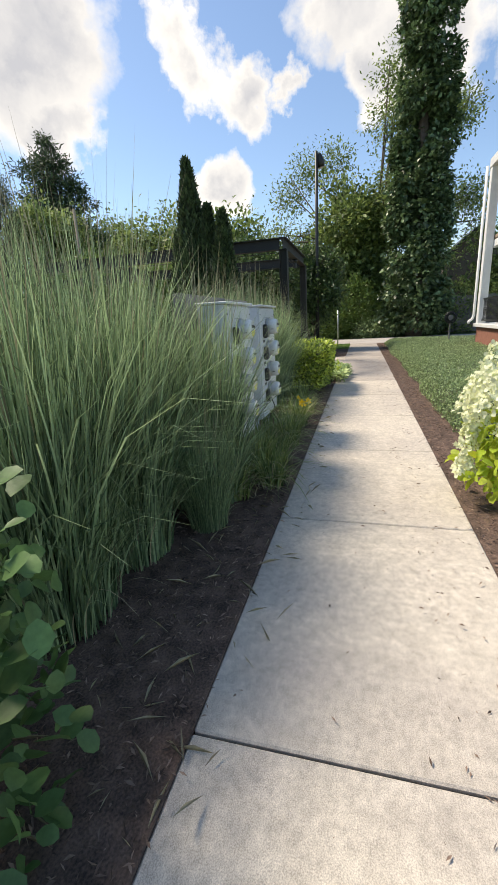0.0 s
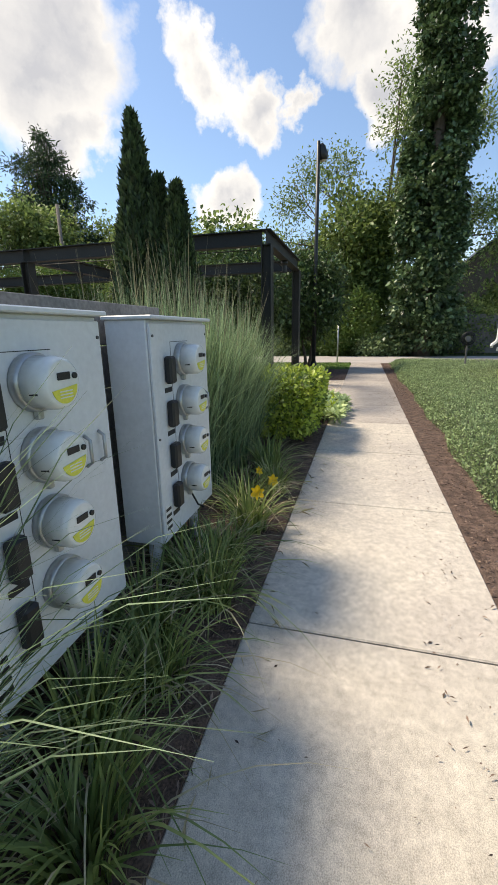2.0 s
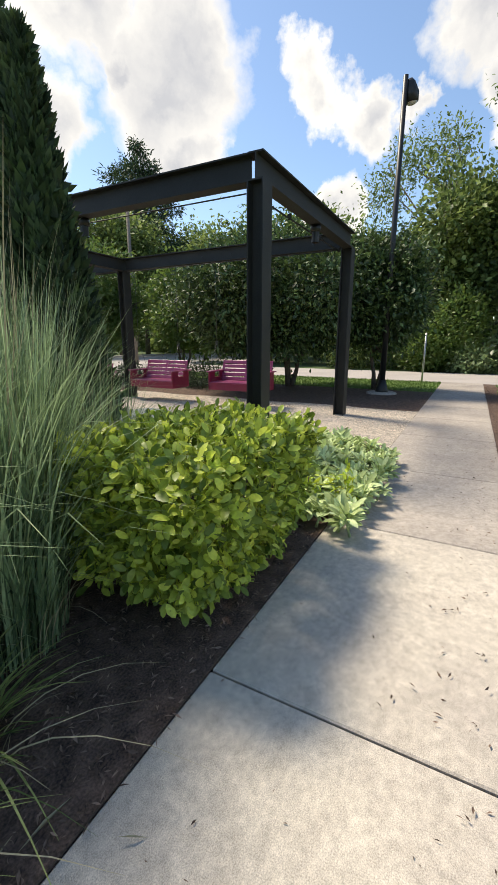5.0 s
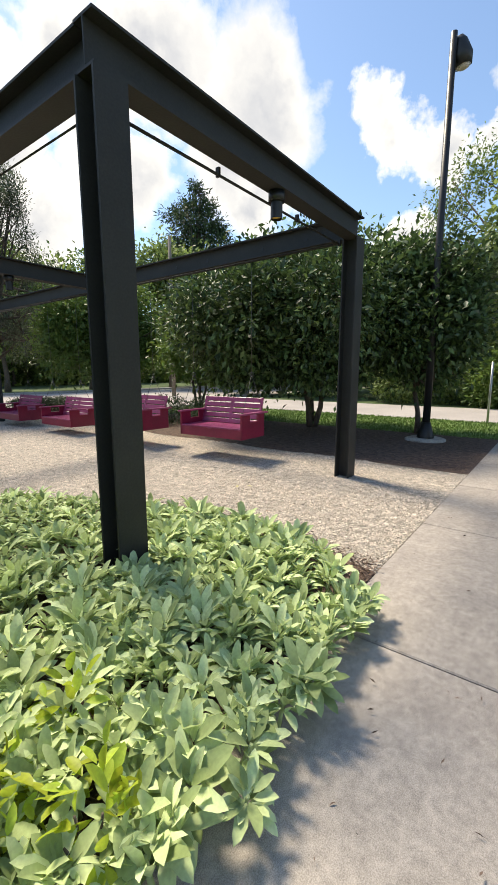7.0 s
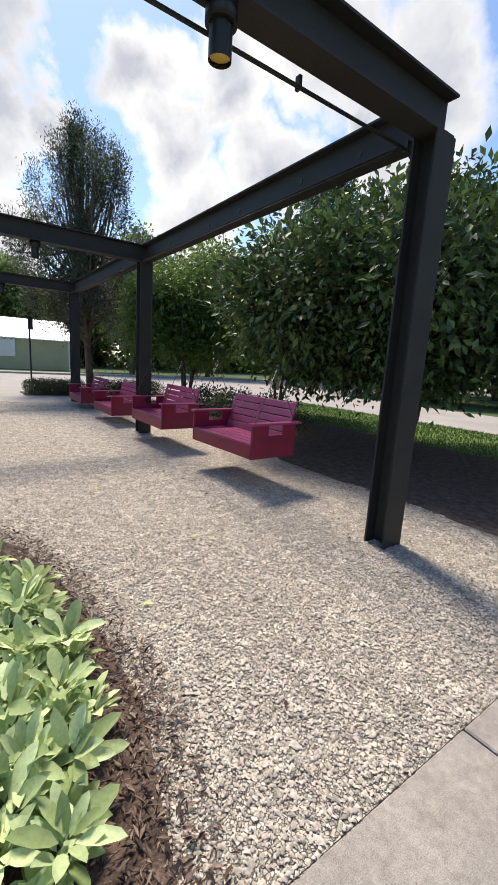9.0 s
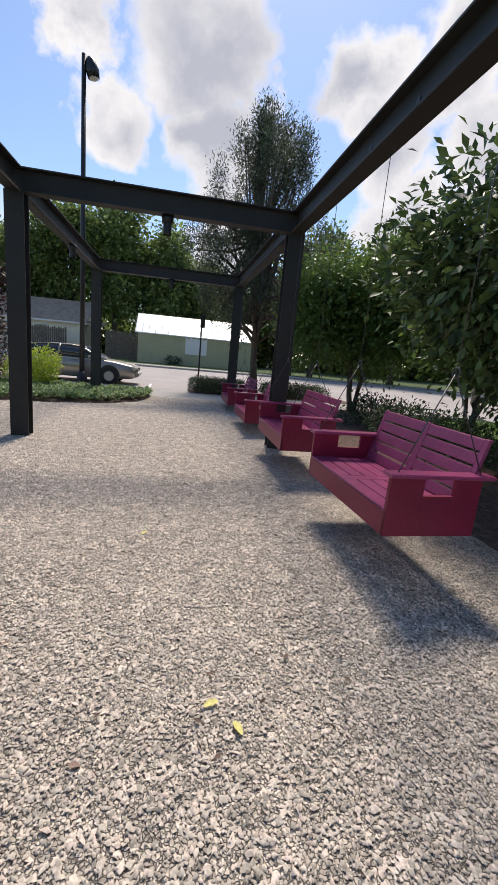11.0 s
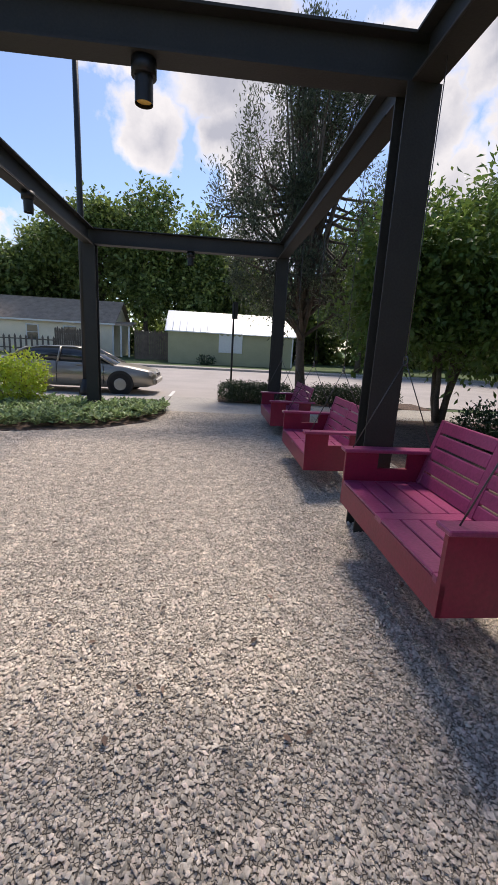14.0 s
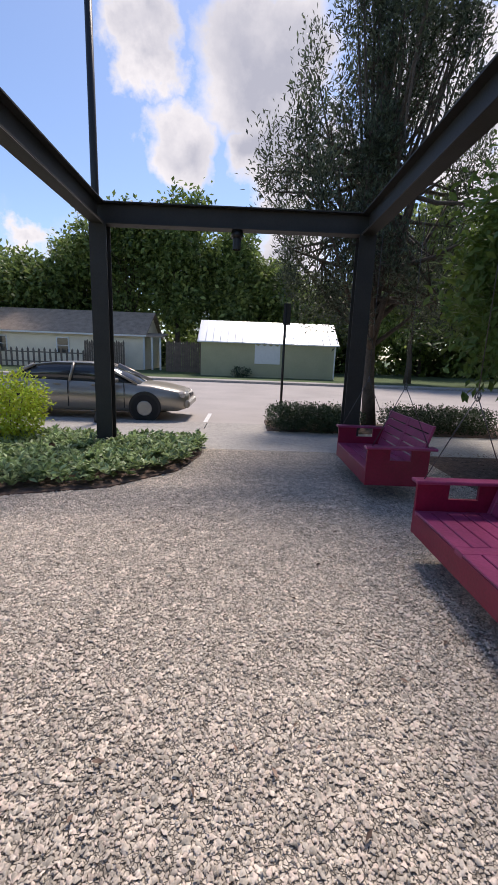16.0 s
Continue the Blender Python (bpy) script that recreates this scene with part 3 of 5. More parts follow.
# ---------- swings ----------
def swing_bench():
    """Porch swing facing -x, built round the middle of its underside."""
    t = thing("swing_bench", (0, 0, 0), "maroon painted wooden porch swing hung on cables", "swing", "row of porch swings")
    H = 0.72
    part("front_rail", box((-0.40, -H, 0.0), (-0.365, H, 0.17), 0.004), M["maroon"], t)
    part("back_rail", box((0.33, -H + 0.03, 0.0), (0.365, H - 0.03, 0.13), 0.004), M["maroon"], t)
    for k in range(5):
        x = -0.40 + k * 0.145
        for s in (-1, 1):
            part("seat_slat", box((x, min(s * 0.05, s * (H - 0.07)), 0.172), (x + 0.132, max(s * 0.05, s * (H - 0.07)), 0.192), 0.005), M["maroon_sheen"], t)
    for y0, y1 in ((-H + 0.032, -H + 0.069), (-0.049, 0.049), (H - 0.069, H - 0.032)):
        part("seat_batten", box((-0.40, y0, 0.150), (0.308, y1, 0.1915), 0.003), M["maroon_sheen"], t)
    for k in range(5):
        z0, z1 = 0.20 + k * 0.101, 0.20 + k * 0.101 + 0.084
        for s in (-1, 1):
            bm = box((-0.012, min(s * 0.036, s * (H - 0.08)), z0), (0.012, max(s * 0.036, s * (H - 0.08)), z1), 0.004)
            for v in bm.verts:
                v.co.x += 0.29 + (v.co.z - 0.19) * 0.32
            part("back_slat", bm, M["maroon_sheen"], t)
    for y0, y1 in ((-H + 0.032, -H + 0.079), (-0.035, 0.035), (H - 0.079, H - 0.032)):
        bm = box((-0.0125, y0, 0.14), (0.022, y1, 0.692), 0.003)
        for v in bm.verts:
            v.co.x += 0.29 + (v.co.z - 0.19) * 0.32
        part("back_stile", bm, M["maroon_sheen"], t)
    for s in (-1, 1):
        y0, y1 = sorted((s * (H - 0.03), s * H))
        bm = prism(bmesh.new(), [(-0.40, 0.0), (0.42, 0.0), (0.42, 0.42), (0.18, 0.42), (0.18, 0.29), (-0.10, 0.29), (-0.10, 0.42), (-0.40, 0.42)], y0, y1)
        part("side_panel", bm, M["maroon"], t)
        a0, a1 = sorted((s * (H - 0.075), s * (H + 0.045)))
        part("armrest", box((-0.43, a0, 0.422), (0.50, a1, 0.45), 0.006), M["maroon_sheen"], t)
    for s in (-1, 1):
        y = s * (H - 0.015)
        ring = (0.02, y * 0.96, 1.12)
        part("cable", tube(bmesh.new(), [(-0.34, y, 0.45), ring], 0.005, 5), M["cable"], t)
        part("cable", tube(bmesh.new(), [(0.40, y, 0.45), ring], 0.005, 5), M["cable"], t)
        part("hanger", tube(bmesh.new(), [ring, (0.02, y * 0.96, TOP - 0.30 - SWING_Z)], 0.004, 5), M["cable"], t)
        bm = bmesh.new()
        tube(bm, [(ring[0], ring[1] + 0.035 * math.cos(a), ring[2] + 0.035 * math.sin(a)) for a in np.linspace(0, 2 * math.pi, 13)], 0.007, 5, cap=False)
        part("ring", bm, M["cable"], t)
    for ch in t.children:
        for v in ch.data.vertices:
            v.co.x *= 0.86
    return t


SWING_Z = 0.33
bench = swing_bench()
SWINGS = ((2.51, 4.15, 2.0, 0.41), (5.03, 4.10, 0.0, 0.37), (7.80, 4.10, 0.0, 0.22), (10.55, 4.10, 0.0, 0.19))
bench.matrix_world = pose(SWINGS[0][1], SWINGS[0][0], SWINGS[0][3], 0, 0, SWINGS[0][2])
for y, x, rz, z in SWINGS[1:]:
    copy_thing(bench, pose(x, y, z, 0, 0, rz))


# ---------- planting: builders ----------
def tree(name, base, height, blobs, n, size, leaf, bark, label, category="tree", stems=1, r=0.12, seed=1, aspect=0.45, cluster=7, spread=0.3,
         shell=0.5, gap=0.0, group="", droop=0.2, lean=(0, 0), fork=0.35):
    """A trunk (or several stems) with tapered limbs to every part of the crown. Blobs are given round the base."""
    rng = np.random.default_rng(seed)
    t = thing(name, base, label, category, group)
    bm = bmesh.new()
    for s in range(stems):
        a = 2 * math.pi * (s + 0.3) / stems
        off = 0.06 if stems > 1 else 0.0
        foot = Vector((off * math.cos(a), off * math.sin(a), -0.05))
        spreadout = 0.16 * height if stems > 1 else 0.0
        top = Vector((spreadout * math.cos(a) + lean[0], spreadout * math.sin(a) + lean[1], height * 0.8))
        pts = [foot.lerp(top, k / 6) + Vector(rng.normal(size=3) * 0.03 * height / 6) * (k > 0) for k in range(7)]
        tube(bm, pts, [r * (1.25 if k == 0 else 1 - 0.13 * k) for k in range(7)], 9)
        mine = [b for i, b in enumerate(blobs) if i % stems == s]
        for c, rad in mine:
            for _ in range(2):
                k = rng.uniform(fork, 0.85)
                p0 = foot.lerp(top, k)
                p1 = Vector(c) + Vector(rng.normal(size=3) * np.array(rad) * 0.35)
                mid = p0.lerp(p1, 0.5) + Vector((0, 0, -0.06 * (p1 - p0).length))
                tube(bm, [p0, mid, p1], [r * 0.45, r * 0.28, r * 0.08], 6)
                for _ in range(3):
                    q = mid.lerp(p1, rng.uniform(0.1, 0.9))
                    e = q + Vector(rng.normal(size=3) * np.array(rad) * 0.45)
                    tube(bm, [q, e], [r * 0.16, r * 0.04], 4)
    part("trunk", bm, bark, t)
    part("crown", crown_mesh("crown", blobs, n, size, leaf, seed + 50, aspect, cluster, spread, DIAMOND, droop, shell, gap), leaf, t)
    return t


def blobs_in(rng, centre, radii, n, size, squash=0.8):
    """Smaller lumps filling one big crown."""
    out = []
    for _ in range(n):
        d = unit(rng.normal(size=3))
        p = np.array(centre) + d * np.array(radii) * rng.uniform(0.35, 0.85)
        s = size * rng.uniform(0.7, 1.3)
        out.append((tuple(p), (s, s, s * squash)))
    return out


def cone_tree(name, base, height, radius, label, seed, leaf="needle", n=16000, size=0.075, category="evergreen", waist=0.25):
    """A narrow evergreen: short upright sprays all over a tapering column."""
    rng = np.random.default_rng(seed)
    t = thing(name, base, label, category, "arborvitae group")
    part("trunk", tube(bmesh.new(), [(0, 0, -0.05), (0, 0, height * 0.5), (0, 0, height * 0.93)], [radius * 0.16, radius * 0.1, 0.01], 7), M["bark"], t)
    z = height * rng.random(n) ** 1.25
    u = z / height
    prof = radius * np.where(u < waist, 0.75 + 0.25 * u / waist, ((1 - u) / (1 - waist)).clip(0, 1) ** 0.8)
    az = rng.uniform(0, 2 * math.pi, n)
    lump = 1 + 0.22 * np.sin(az * 3 + z * 2.1 + seed) * np.sin(z * 3.3 + az * 2)
    rr = prof * lump * (0.55 + 0.45 * rng.random(n) ** 0.5)
    C = np.stack([rr * np.cos(az), rr * np.sin(az), z * 0.985 + 0.05], -1)
    o = np.stack([np.cos(az), np.sin(az), 0 * az], -1)
    D = unit(o * 0.5 + np.array([0, 0, 1.0]) + rng.normal(size=o.shape) * 0.35)
    Nn = unit(o + rng.normal(size=o.shape) * 0.5)
    L = size * rng.uniform(0.7, 1.6, n)
    part("crown", mesh_np("crown", *leaf_arrays(C, D, Nn, L * 1.5, L * 0.6), M[leaf]), M[leaf], t)
    return t


def grass_clump(seed, height, blades, spread, plumes, mat_key="blade"):
    """Tall ornamental grass: arching blades and upright plume stems."""
    rng = np.random.default_rng(seed)
    t = thing("ornamental_grass", (0, 0, 0), "tall green ornamental grass clump with fine arching blades", "grass", "tall grasses by the walk")
    az = rng.uniform(0, 2 * math.pi, blades)
    rad = spread * rng.random(blades) ** 0.6
    base = np.stack([rad * np.cos(az), rad * np.sin(az), np.zeros(blades)], -1)
    h = height * rng.uniform(0.45, 1.05, blades)
    lean = rng.gamma(2.0, 0.115, blades).clip(0.03, 0.62)
    V, F = blade_arrays(rng, base, h, lean, rng.uniform(0.005, 0.015, blades), az + rng.normal(size=blades) * 0.8, 5, 0.26)
    k = 420
    az2 = rng.uniform(0, 2 * math.pi, k)
    b2 = np.stack([spread * np.cos(az2), spread * np.sin(az2), np.zeros(k)], -1) * rng.uniform(0.3, 1.05, k)[:, None]
    skirt = blade_arrays(rng, b2, height * rng.uniform(0.22, 0.48, k), rng.uniform(0.2, 0.55, k), rng.uniform(0.005, 0.012, k), az2 + rng.normal(size=k) * 0.4, 5, 0.30)
    V, F = joined((V, F), skirt)
    part("blades", mesh_np("blades", V, F, M[mat_key]), M[mat_key], t)
    k = 22
    az2 = rng.uniform(0, 2 * math.pi, k)
    V, F = blade_arrays(rng, np.stack([spread * np.cos(az2), spread * np.sin(az2), np.zeros(k)], -1), height * rng.uniform(0.2, 0.45, k), rng.uniform(0.35, 0.7, k), np.full(k, 0.005), az2, 8, 0.32)
    part("dry_blades", mesh_np("dry_blades", V, F, M["straw"]), M["straw"], t, "dry straw-coloured outer blades")
    if plumes:
        az = rng.uniform(0, 2 * math.pi, plumes)
        rad = spread * 0.7 * rng.random(plumes)
        b = np.stack([rad * np.cos(az), rad * np.sin(az), np.zeros(plumes)], -1)
        V, F = blade_arrays(rng, b, height * rng.uniform(0.95, 1.22, plumes), rng.uniform(0.03, 0.22, plumes), np.full(plumes, 0.013), az, 6, 0.1)
        part("plume_stems", mesh_np("plume_stems", V, F, M["plume"]), M["plume"], t, "pale straw-green flower stems")
    return t


def strap_clump(seed, height=0.66, blades=150):
    rng = np.random.default_rng(seed)
    t = thing("daylily", (0, 0, 0), "daylily clump of arching strap leaves, partly yellowed", "plant", "daylilies by the walk")
    az = rng.uniform(0, 2 * math.pi, blades)
    rad = 0.13 * rng.random(blades) ** 0.7
    base = np.stack([rad * np.cos(az), rad * np.sin(az), np.zeros(blades)], -1)
    V, F = blade_arrays(rng, base, height * rng.uniform(0.45, 1.25, blades), rng.gamma(3.0, 0.16, blades).clip(0.08, 1.05), rng.uniform(0.009, 0.019, blades), az + rng.normal(size=blades) * 0.7, 6, 0.30)
    part("leaves", mesh_np("leaves", V, F, M["blade_dark"]), M["blade_dark"], t)
    k = 22
    az = rng.uniform(0, 2 * math.pi, k)
    b = np.stack([0.2 * np.cos(az), 0.2 * np.sin(az), np.zeros(k)], -1) * rng.random(k)[:, None]
    V, F = blade_arrays(rng, b, height * rng.uniform(0.7, 1.3, k), rng.uniform(0.5, 1.1, k), np.full(k, 0.008), az, 6, 0.32)
    part("dry_leaves", mesh_np("dry_leaves", V, F, M["straw"]), M["straw"], t, "dry straw-coloured leaves")
    return t


def shrub(name, base, blobs, n, size, leaf, label, seed, aspect=0.5, cluster=5, spread=0.06, shape=OVAL, category="shrub", group="", shell=0.6, woody=True):
    t = thing(name, base, label, category, group)
    rng = np.random.default_rng(seed)
    if woody:
        bm = bmesh.new()
        for c, rad in blobs:
            for _ in range(3):
                e = Vector(c) + Vector(rng.normal(size=3) * np.array(rad) * 0.4)
                foot = Vector((c[0] * 0.4, c[1] * 0.4, -0.03))
                tube(bm, [foot, foot.lerp(e, 0.5), e], [0.014, 0.010, 0.004], 5)
        part("branches", bm, M["bark"], t)
    part("foliage", crown_mesh("foliage", blobs, n, size, leaf, seed + 9, aspect, cluster, spread, shape, 0.0, shell), leaf, t)
    return t


# ---------- planting beside the walk ----------
clumps = [grass_clump(11, 2.15, 1700, 0.36, 40), grass_clump(12, 2.25, 1700, 0.34, 44), grass_clump(13, 1.95, 1600, 0.34, 36)]
SPOTS = [(-10.3, -0.42, 1.0), (-9.6, -0.45, 1.02), (-8.62, -0.72, 0.98), (-10.6, 0.2, 1.05), (-9.8, 0.25, 1.02), (-9.0, 0.3, 1.0), (-8.2, 0.35, 0.95),
         (-4.95, -0.25, 1.0), (-4.3, -0.35, 1.05), (-3.65, -0.35, 0.95), (-4.6, 0.45, 1.02), (-3.8, 0.5, 1.0), (-5.4, 0.45, 0.95), (-3.0, 0.35, 0.92), (-2.6, 0.0, 0.72), (-8.95, -0.2, 1.0), (-9.15, -0.95, 0.42)]
for i, (x, y, s) in enumerate(SPOTS):
    m = pose(x, y, 0.01, 0, 0, 67 * i)
    if i < 3:
        clumps[i].matrix_world = m
        c = clumps[i]
    else:
        c = copy_thing(clumps[i % 3], m)
    c.scale = (s, s, s)

lilies = [strap_clump(31), strap_clump(32, 0.56, 130), strap_clump(33, 0.72, 160)]
LILY = [(-8.25, -1.28), (-7.6, -1.2), (-6.95, -1.22), (-7.3, -0.98), (-6.45, -1.15), (-5.95, -1.2), (-5.5, -1.0), (-5.05, -1.22), (-4.55, -1.05), (-4.2, -0.95), (-8.6, -1.02), (-7.9, -1.05), (-6.7, -0.98)]
for i, (x, y) in enumerate(LILY):
    m = pose(x, y, 0.01, 0, 0, 80 * i)
    if i < 3:
        lilies[i].matrix_world = m
        c = lilies[i]
    else:
        c = copy_thing(lilies[i % 3], m)
    c.scale = (1.0, 1.0, 0.72)


def daylily_flower(x, y, z, tilt, scale=1.0):
    t = thing("daylily_flower", (x, y, 0.0), "open yellow daylily flower on a thin green stalk", "flower", "yellow daylily flowers")
    part("stalk", tube(bmesh.new(), [(0, 0, 0), (0.01, 0.01, z * 0.6), (0, 0, z)], 0.004, 5), M["blade_dark"], t)
    rng = np.random.default_rng(int(100 * z) + 3)
    az = np.arange(6) * math.pi / 3 + 0.2
    o = np.stack([np.cos(az), np.sin(az), 0 * az], -1)
    ax = unit(np.array([tilt[0], tilt[1], 0.5]))
    e1 = unit(np.cross(ax, [0.1, 0.2, 1.0]))
    e2 = np.cross(ax, e1)
    od = o[:, :1] * e1 + o[:, 1:2] * e2
    V, F = leaf_arrays(np.tile([[0, 0, z]], (6, 1)) + 0 * od, od + ax * 0.6, ax - od * 0.6, np.full(6, 0.066 * scale), np.where(np.arange(6) % 2 == 0, 0.042, 0.030) * scale, OVAL)
    part("petals", mesh_np("petals", V, F, M["petal"]), M["petal"], t)


for f in ((-5.9, -1.25, 0.34, (-0.8, -0.5), 1.1), (-5.42, -1.28, 0.28, (-0.7, -0.6), 1.0), (-5.2, -1.22, 0.17, (-0.6, -0.6), 0.8), (-5.25, -1.1, 0.30, (-0.5, -0.8), 0.8)):
    daylily_flower(*f)

# clipped box-shaped shrub: leaf sprays over a rounded block
rng = np.random.default_rng(5)
t = thing("boxy_hedge_shrub", (-2.52, -0.92, 0), "clipped box-shaped shrub with lime tips in the mulch bed", "shrub")
bm = bmesh.new()
for k in range(16):
    e = Vector((rng.uniform(-0.75, 0.75), rng.uniform(-0.4, 0.4), rng.uniform(0.45, 0.85)))
    f = Vector((e.x * 0.35, e.y * 0.35, -0.03))
    tube(bm, [f, f.lerp(e, 0.5) + Vector((e.x * 0.15, e.y * 0.15, 0)), e], [0.014, 0.010, 0.004], 5)
part("branches", bm, M["bark"], t)
k = 2500
Q = rng.uniform(-1, 1, (k, 3))
Q /= (np.abs(Q) ** 6).sum(1, keepdims=True) ** (1 / 6)
Q *= (0.72 + 0.30 * rng.random((k, 1)) ** 0.6)
lump = np.array([1 + 0.10 * noise.noise(Vector(v) * 2.2) for v in Q])[:, None]
P = Q * lump * np.array([0.86, 0.54, 0.46])
P[:, :2] *= (0.80 + 0.22 * ((P[:, 2:3] + 0.42) / 0.84).clip(0, 1) ** 0.5)
P[:, 2] += 0.57
C = np.repeat(P, 5, 0) + rng.normal(size=(k * 5, 3)) * 0.022
o = np.repeat(unit(Q), 5, 0)
D = unit(o * 0.8 + rng.normal(size=o.shape) * 0.7 + np.array([0, 0, 0.35]))
L = rng.uniform(0.045, 0.095, len(C))
part("foliage", mesh_np("foliage", *leaf_arrays(C, D, unit(o + np.array([0, 0, 0.7]) + rng.normal(size=o.shape) * 0.5), L, L * 0.52, OVAL), M["privet"], True), M["privet"], t)


# lamb's ears: rosettes of soft oval leaves
def rosette_arrays(seed, leaves):
    rng = np.random.default_rng(seed)
    az = np.arange(leaves) * 2.4 + rng.normal(size=leaves) * 0.2
    el = np.linspace(-0.05, 1.0, leaves) + rng.normal(size=leaves) * 0.12
    D = np.stack([np.cos(az) * np.cos(el), np.sin(az) * np.cos(el), np.sin(el)], -1)
    Nn = np.stack([-np.cos(az) * np.sin(el), -np.sin(az) * np.sin(el), np.cos(el)], -1)
    C = np.stack([0.02 * np.cos(az), 0.02 * np.sin(az), 0.10 + 0.08 * rng.random(leaves)], -1)
    L = rng.uniform(0.085, 0.165, leaves)
    return leaf_arrays(C, D, Nn, L, L * rng.uniform(0.30, 0.41, leaves), OVAL)


def rosette(seed, leaves=23):
    t = thing("lambs_ear", (0, 0, 0), "pale green lamb's ear rosette of soft oval leaves", "plant", "lamb's ears in the bed")
    part("leaves", mesh_np("leaves", *rosette_arrays(seed, leaves), M["lamb"], True), M["lamb"], t)
    part("stem", tube(bmesh.new(), [(0, 0, 0), (0, 0, 0.17)], [0.012, 0.008], 5), M["lamb"], t)
    return t


ros = [rosette(61), rosette(62, 21), rosette(63, 25), rosette(64, 22)]
spots, rng = [], np.random.default_rng(8)
for _ in range(9000):
    x, y = rng.uniform(-1.62, 1.36), rng.uniform(-1.75, 2.5)
    right = 1.34 - max(0.0, (y - 0.2) * 0.42) - max(0.0, (-0.75 - y)) * 0.62
    low = -1.75 + max(0.0, 0.05 * (x + 0.2))
    if x > right or y < low or (x < -1.3 and y > 0.2) or (x < -0.62 and 0.45 < y < 1.6) or (abs(x) < 0.17 and abs(y) < 0.17) or (x < -1.75 and y > -0.9):
        continue
    if all((x - a) ** 2 + (y - b) ** 2 > 0.0135 for a, b in spots):
        spots.append((x, y))
spots.sort(key=lambda p: p[1])
for i, (x, y) in enumerate(spots[:290]):
    m = pose(x, y, 0.01, rng.uniform(-22, 22), rng.uniform(-22, 22), rng.uniform(0, 360))
    if i < 4:
        ros[i].matrix_world = m
        c = ros[i]
    else:
        c = copy_thing(ros[i % 4], m)
    s = rng.uniform(0.78, 1.15)
    c.scale = (s, s, s)
mass = []
for i, (x, y) in enumerate(spots[290:]):
    V, F = rosette_arrays(300 + i % 6, 18)
    a = rng.uniform(0, 6.28)
    s = rng.uniform(0.8, 1.15)
    mass.append((np.stack([x + s * (V[:, 0] * math.cos(a) - V[:, 1] * math.sin(a)), y + s * (V[:, 0] * math.sin(a) + V[:, 1] * math.cos(a)), 0.01 + s * V[:, 2]], -1), F))
if mass:
    tagged(new("lambs_ear_mass", mesh_np("lambs_ear_mass", *joined(*mass), M["lamb"], True)), "dense pale green lamb's ear planting round the post", "plants", "", "stuff")
for x, y in ((-1.25, -1.2), (-0.9, -1.05), (-1.1, -1.5)):
    shrub("seedling", (x, y, 0), [((0, 0, 0.22), (0.10, 0.10, 0.16))], 70, 0.085, M["lime"], "bright lime-green young shrub shoot among lamb's ears", int(90 + 10 * x), 0.4, 5, 0.03, group="lime shoots")

# utility box
t = thing("utility_box", (-1.32, 1.02, 0), "grey-green metal utility box standing in the bed", "utility box")
part("body", box((-0.5, -0.42, 0), (0.5, 0.42, 0.66), 0.012), M["utility"], t)
part("lid", prism(bmesh.new(), [(-0.45, 0.662), (0.45, 0.662), (0.45, 0.70), (0, 0.76), (-0.45, 0.72)], -0.53, 0.53, 0), M["utility"], t)
part("latch", tube(bmesh.new(), [(0.47, -0.425, 0.60), (0.47, -0.445, 0.60)], 0.018, 10), M["cable"], t)

# arborvitae
for i, (x, y, h, r) in enumerate(((-1.86, 1.85, 5.12, 0.58), (-2.15, 0.98, 3.9, 0.46), (-1.98, 1.38, 4.1, 0.45), (-1.55, 2.3, 3.7, 0.48))):
    cone_tree("arborvitae", (x, y, 0), h, r, "tall dark green arborvitae column in the planting bed", 70 + i)


# ---------- electric meter cabinets ----------
def meter(t, x, z, y):
    m = part("meter", tube(bmesh.new(), [(x, y, z), (x, y - 0.012, z), (x, y - 0.035, z), (x, y - 0.040, z)], [0.104, 0.106, 0.106, 0.098], 32), M["meter_ring"], t, "grey steel meter ring")
    part("cover", tube(bmesh.new(), [(x, y - 0.038, z), (x, y - 0.115, z), (x, y - 0.138, z), (x, y - 0.142, z)], [0.096, 0.094, 0.086, 0.078], 32), M["meter_body"], m, "clear-white domed meter cover")
    half = [(x + 0.066 * math.cos(a), z - 0.006 + 0.066 * math.sin(a)) for a in np.linspace(math.pi * 1.08, math.pi * 1.98, 12)]
    part("face_label", prism(bmesh.new(), half, y - 0.1450, y - 0.1425), M["yellow"], m, "yellow half-round printed label")
    for j in range(3):
        part("label_line", box((x - 0.03, y - 0.1462, z - 0.030 - j * 0.011), (x + 0.036, y - 0.1452, z - 0.026 - j * 0.011)), M["white"], m)
    part("display", box((x - 0.032, y - 0.1455, z + 0.012), (x + 0.034, y - 0.1425, z + 0.038), 0.002), M["blackplastic"], m, "dark digital display")
    part("port", tube(bmesh.new(), [(x + 0.055, y - 0.142, z + 0.022), (x + 0.055, y - 0.150, z + 0.022)], 0.011, 12), M["blackplastic"], m)
    part("side_label", box((x - 0.090, y - 0.105, z - 0.034), (x - 0.084, y - 0.070, z - 0.012)), M["blackplastic"], m)
    part("seal_tab", box((x - 0.014, y - 0.030, z - 0.135), (x + 0.014, y - 0.001, z - 0.100), 0.005), M["meter_ring"], m)


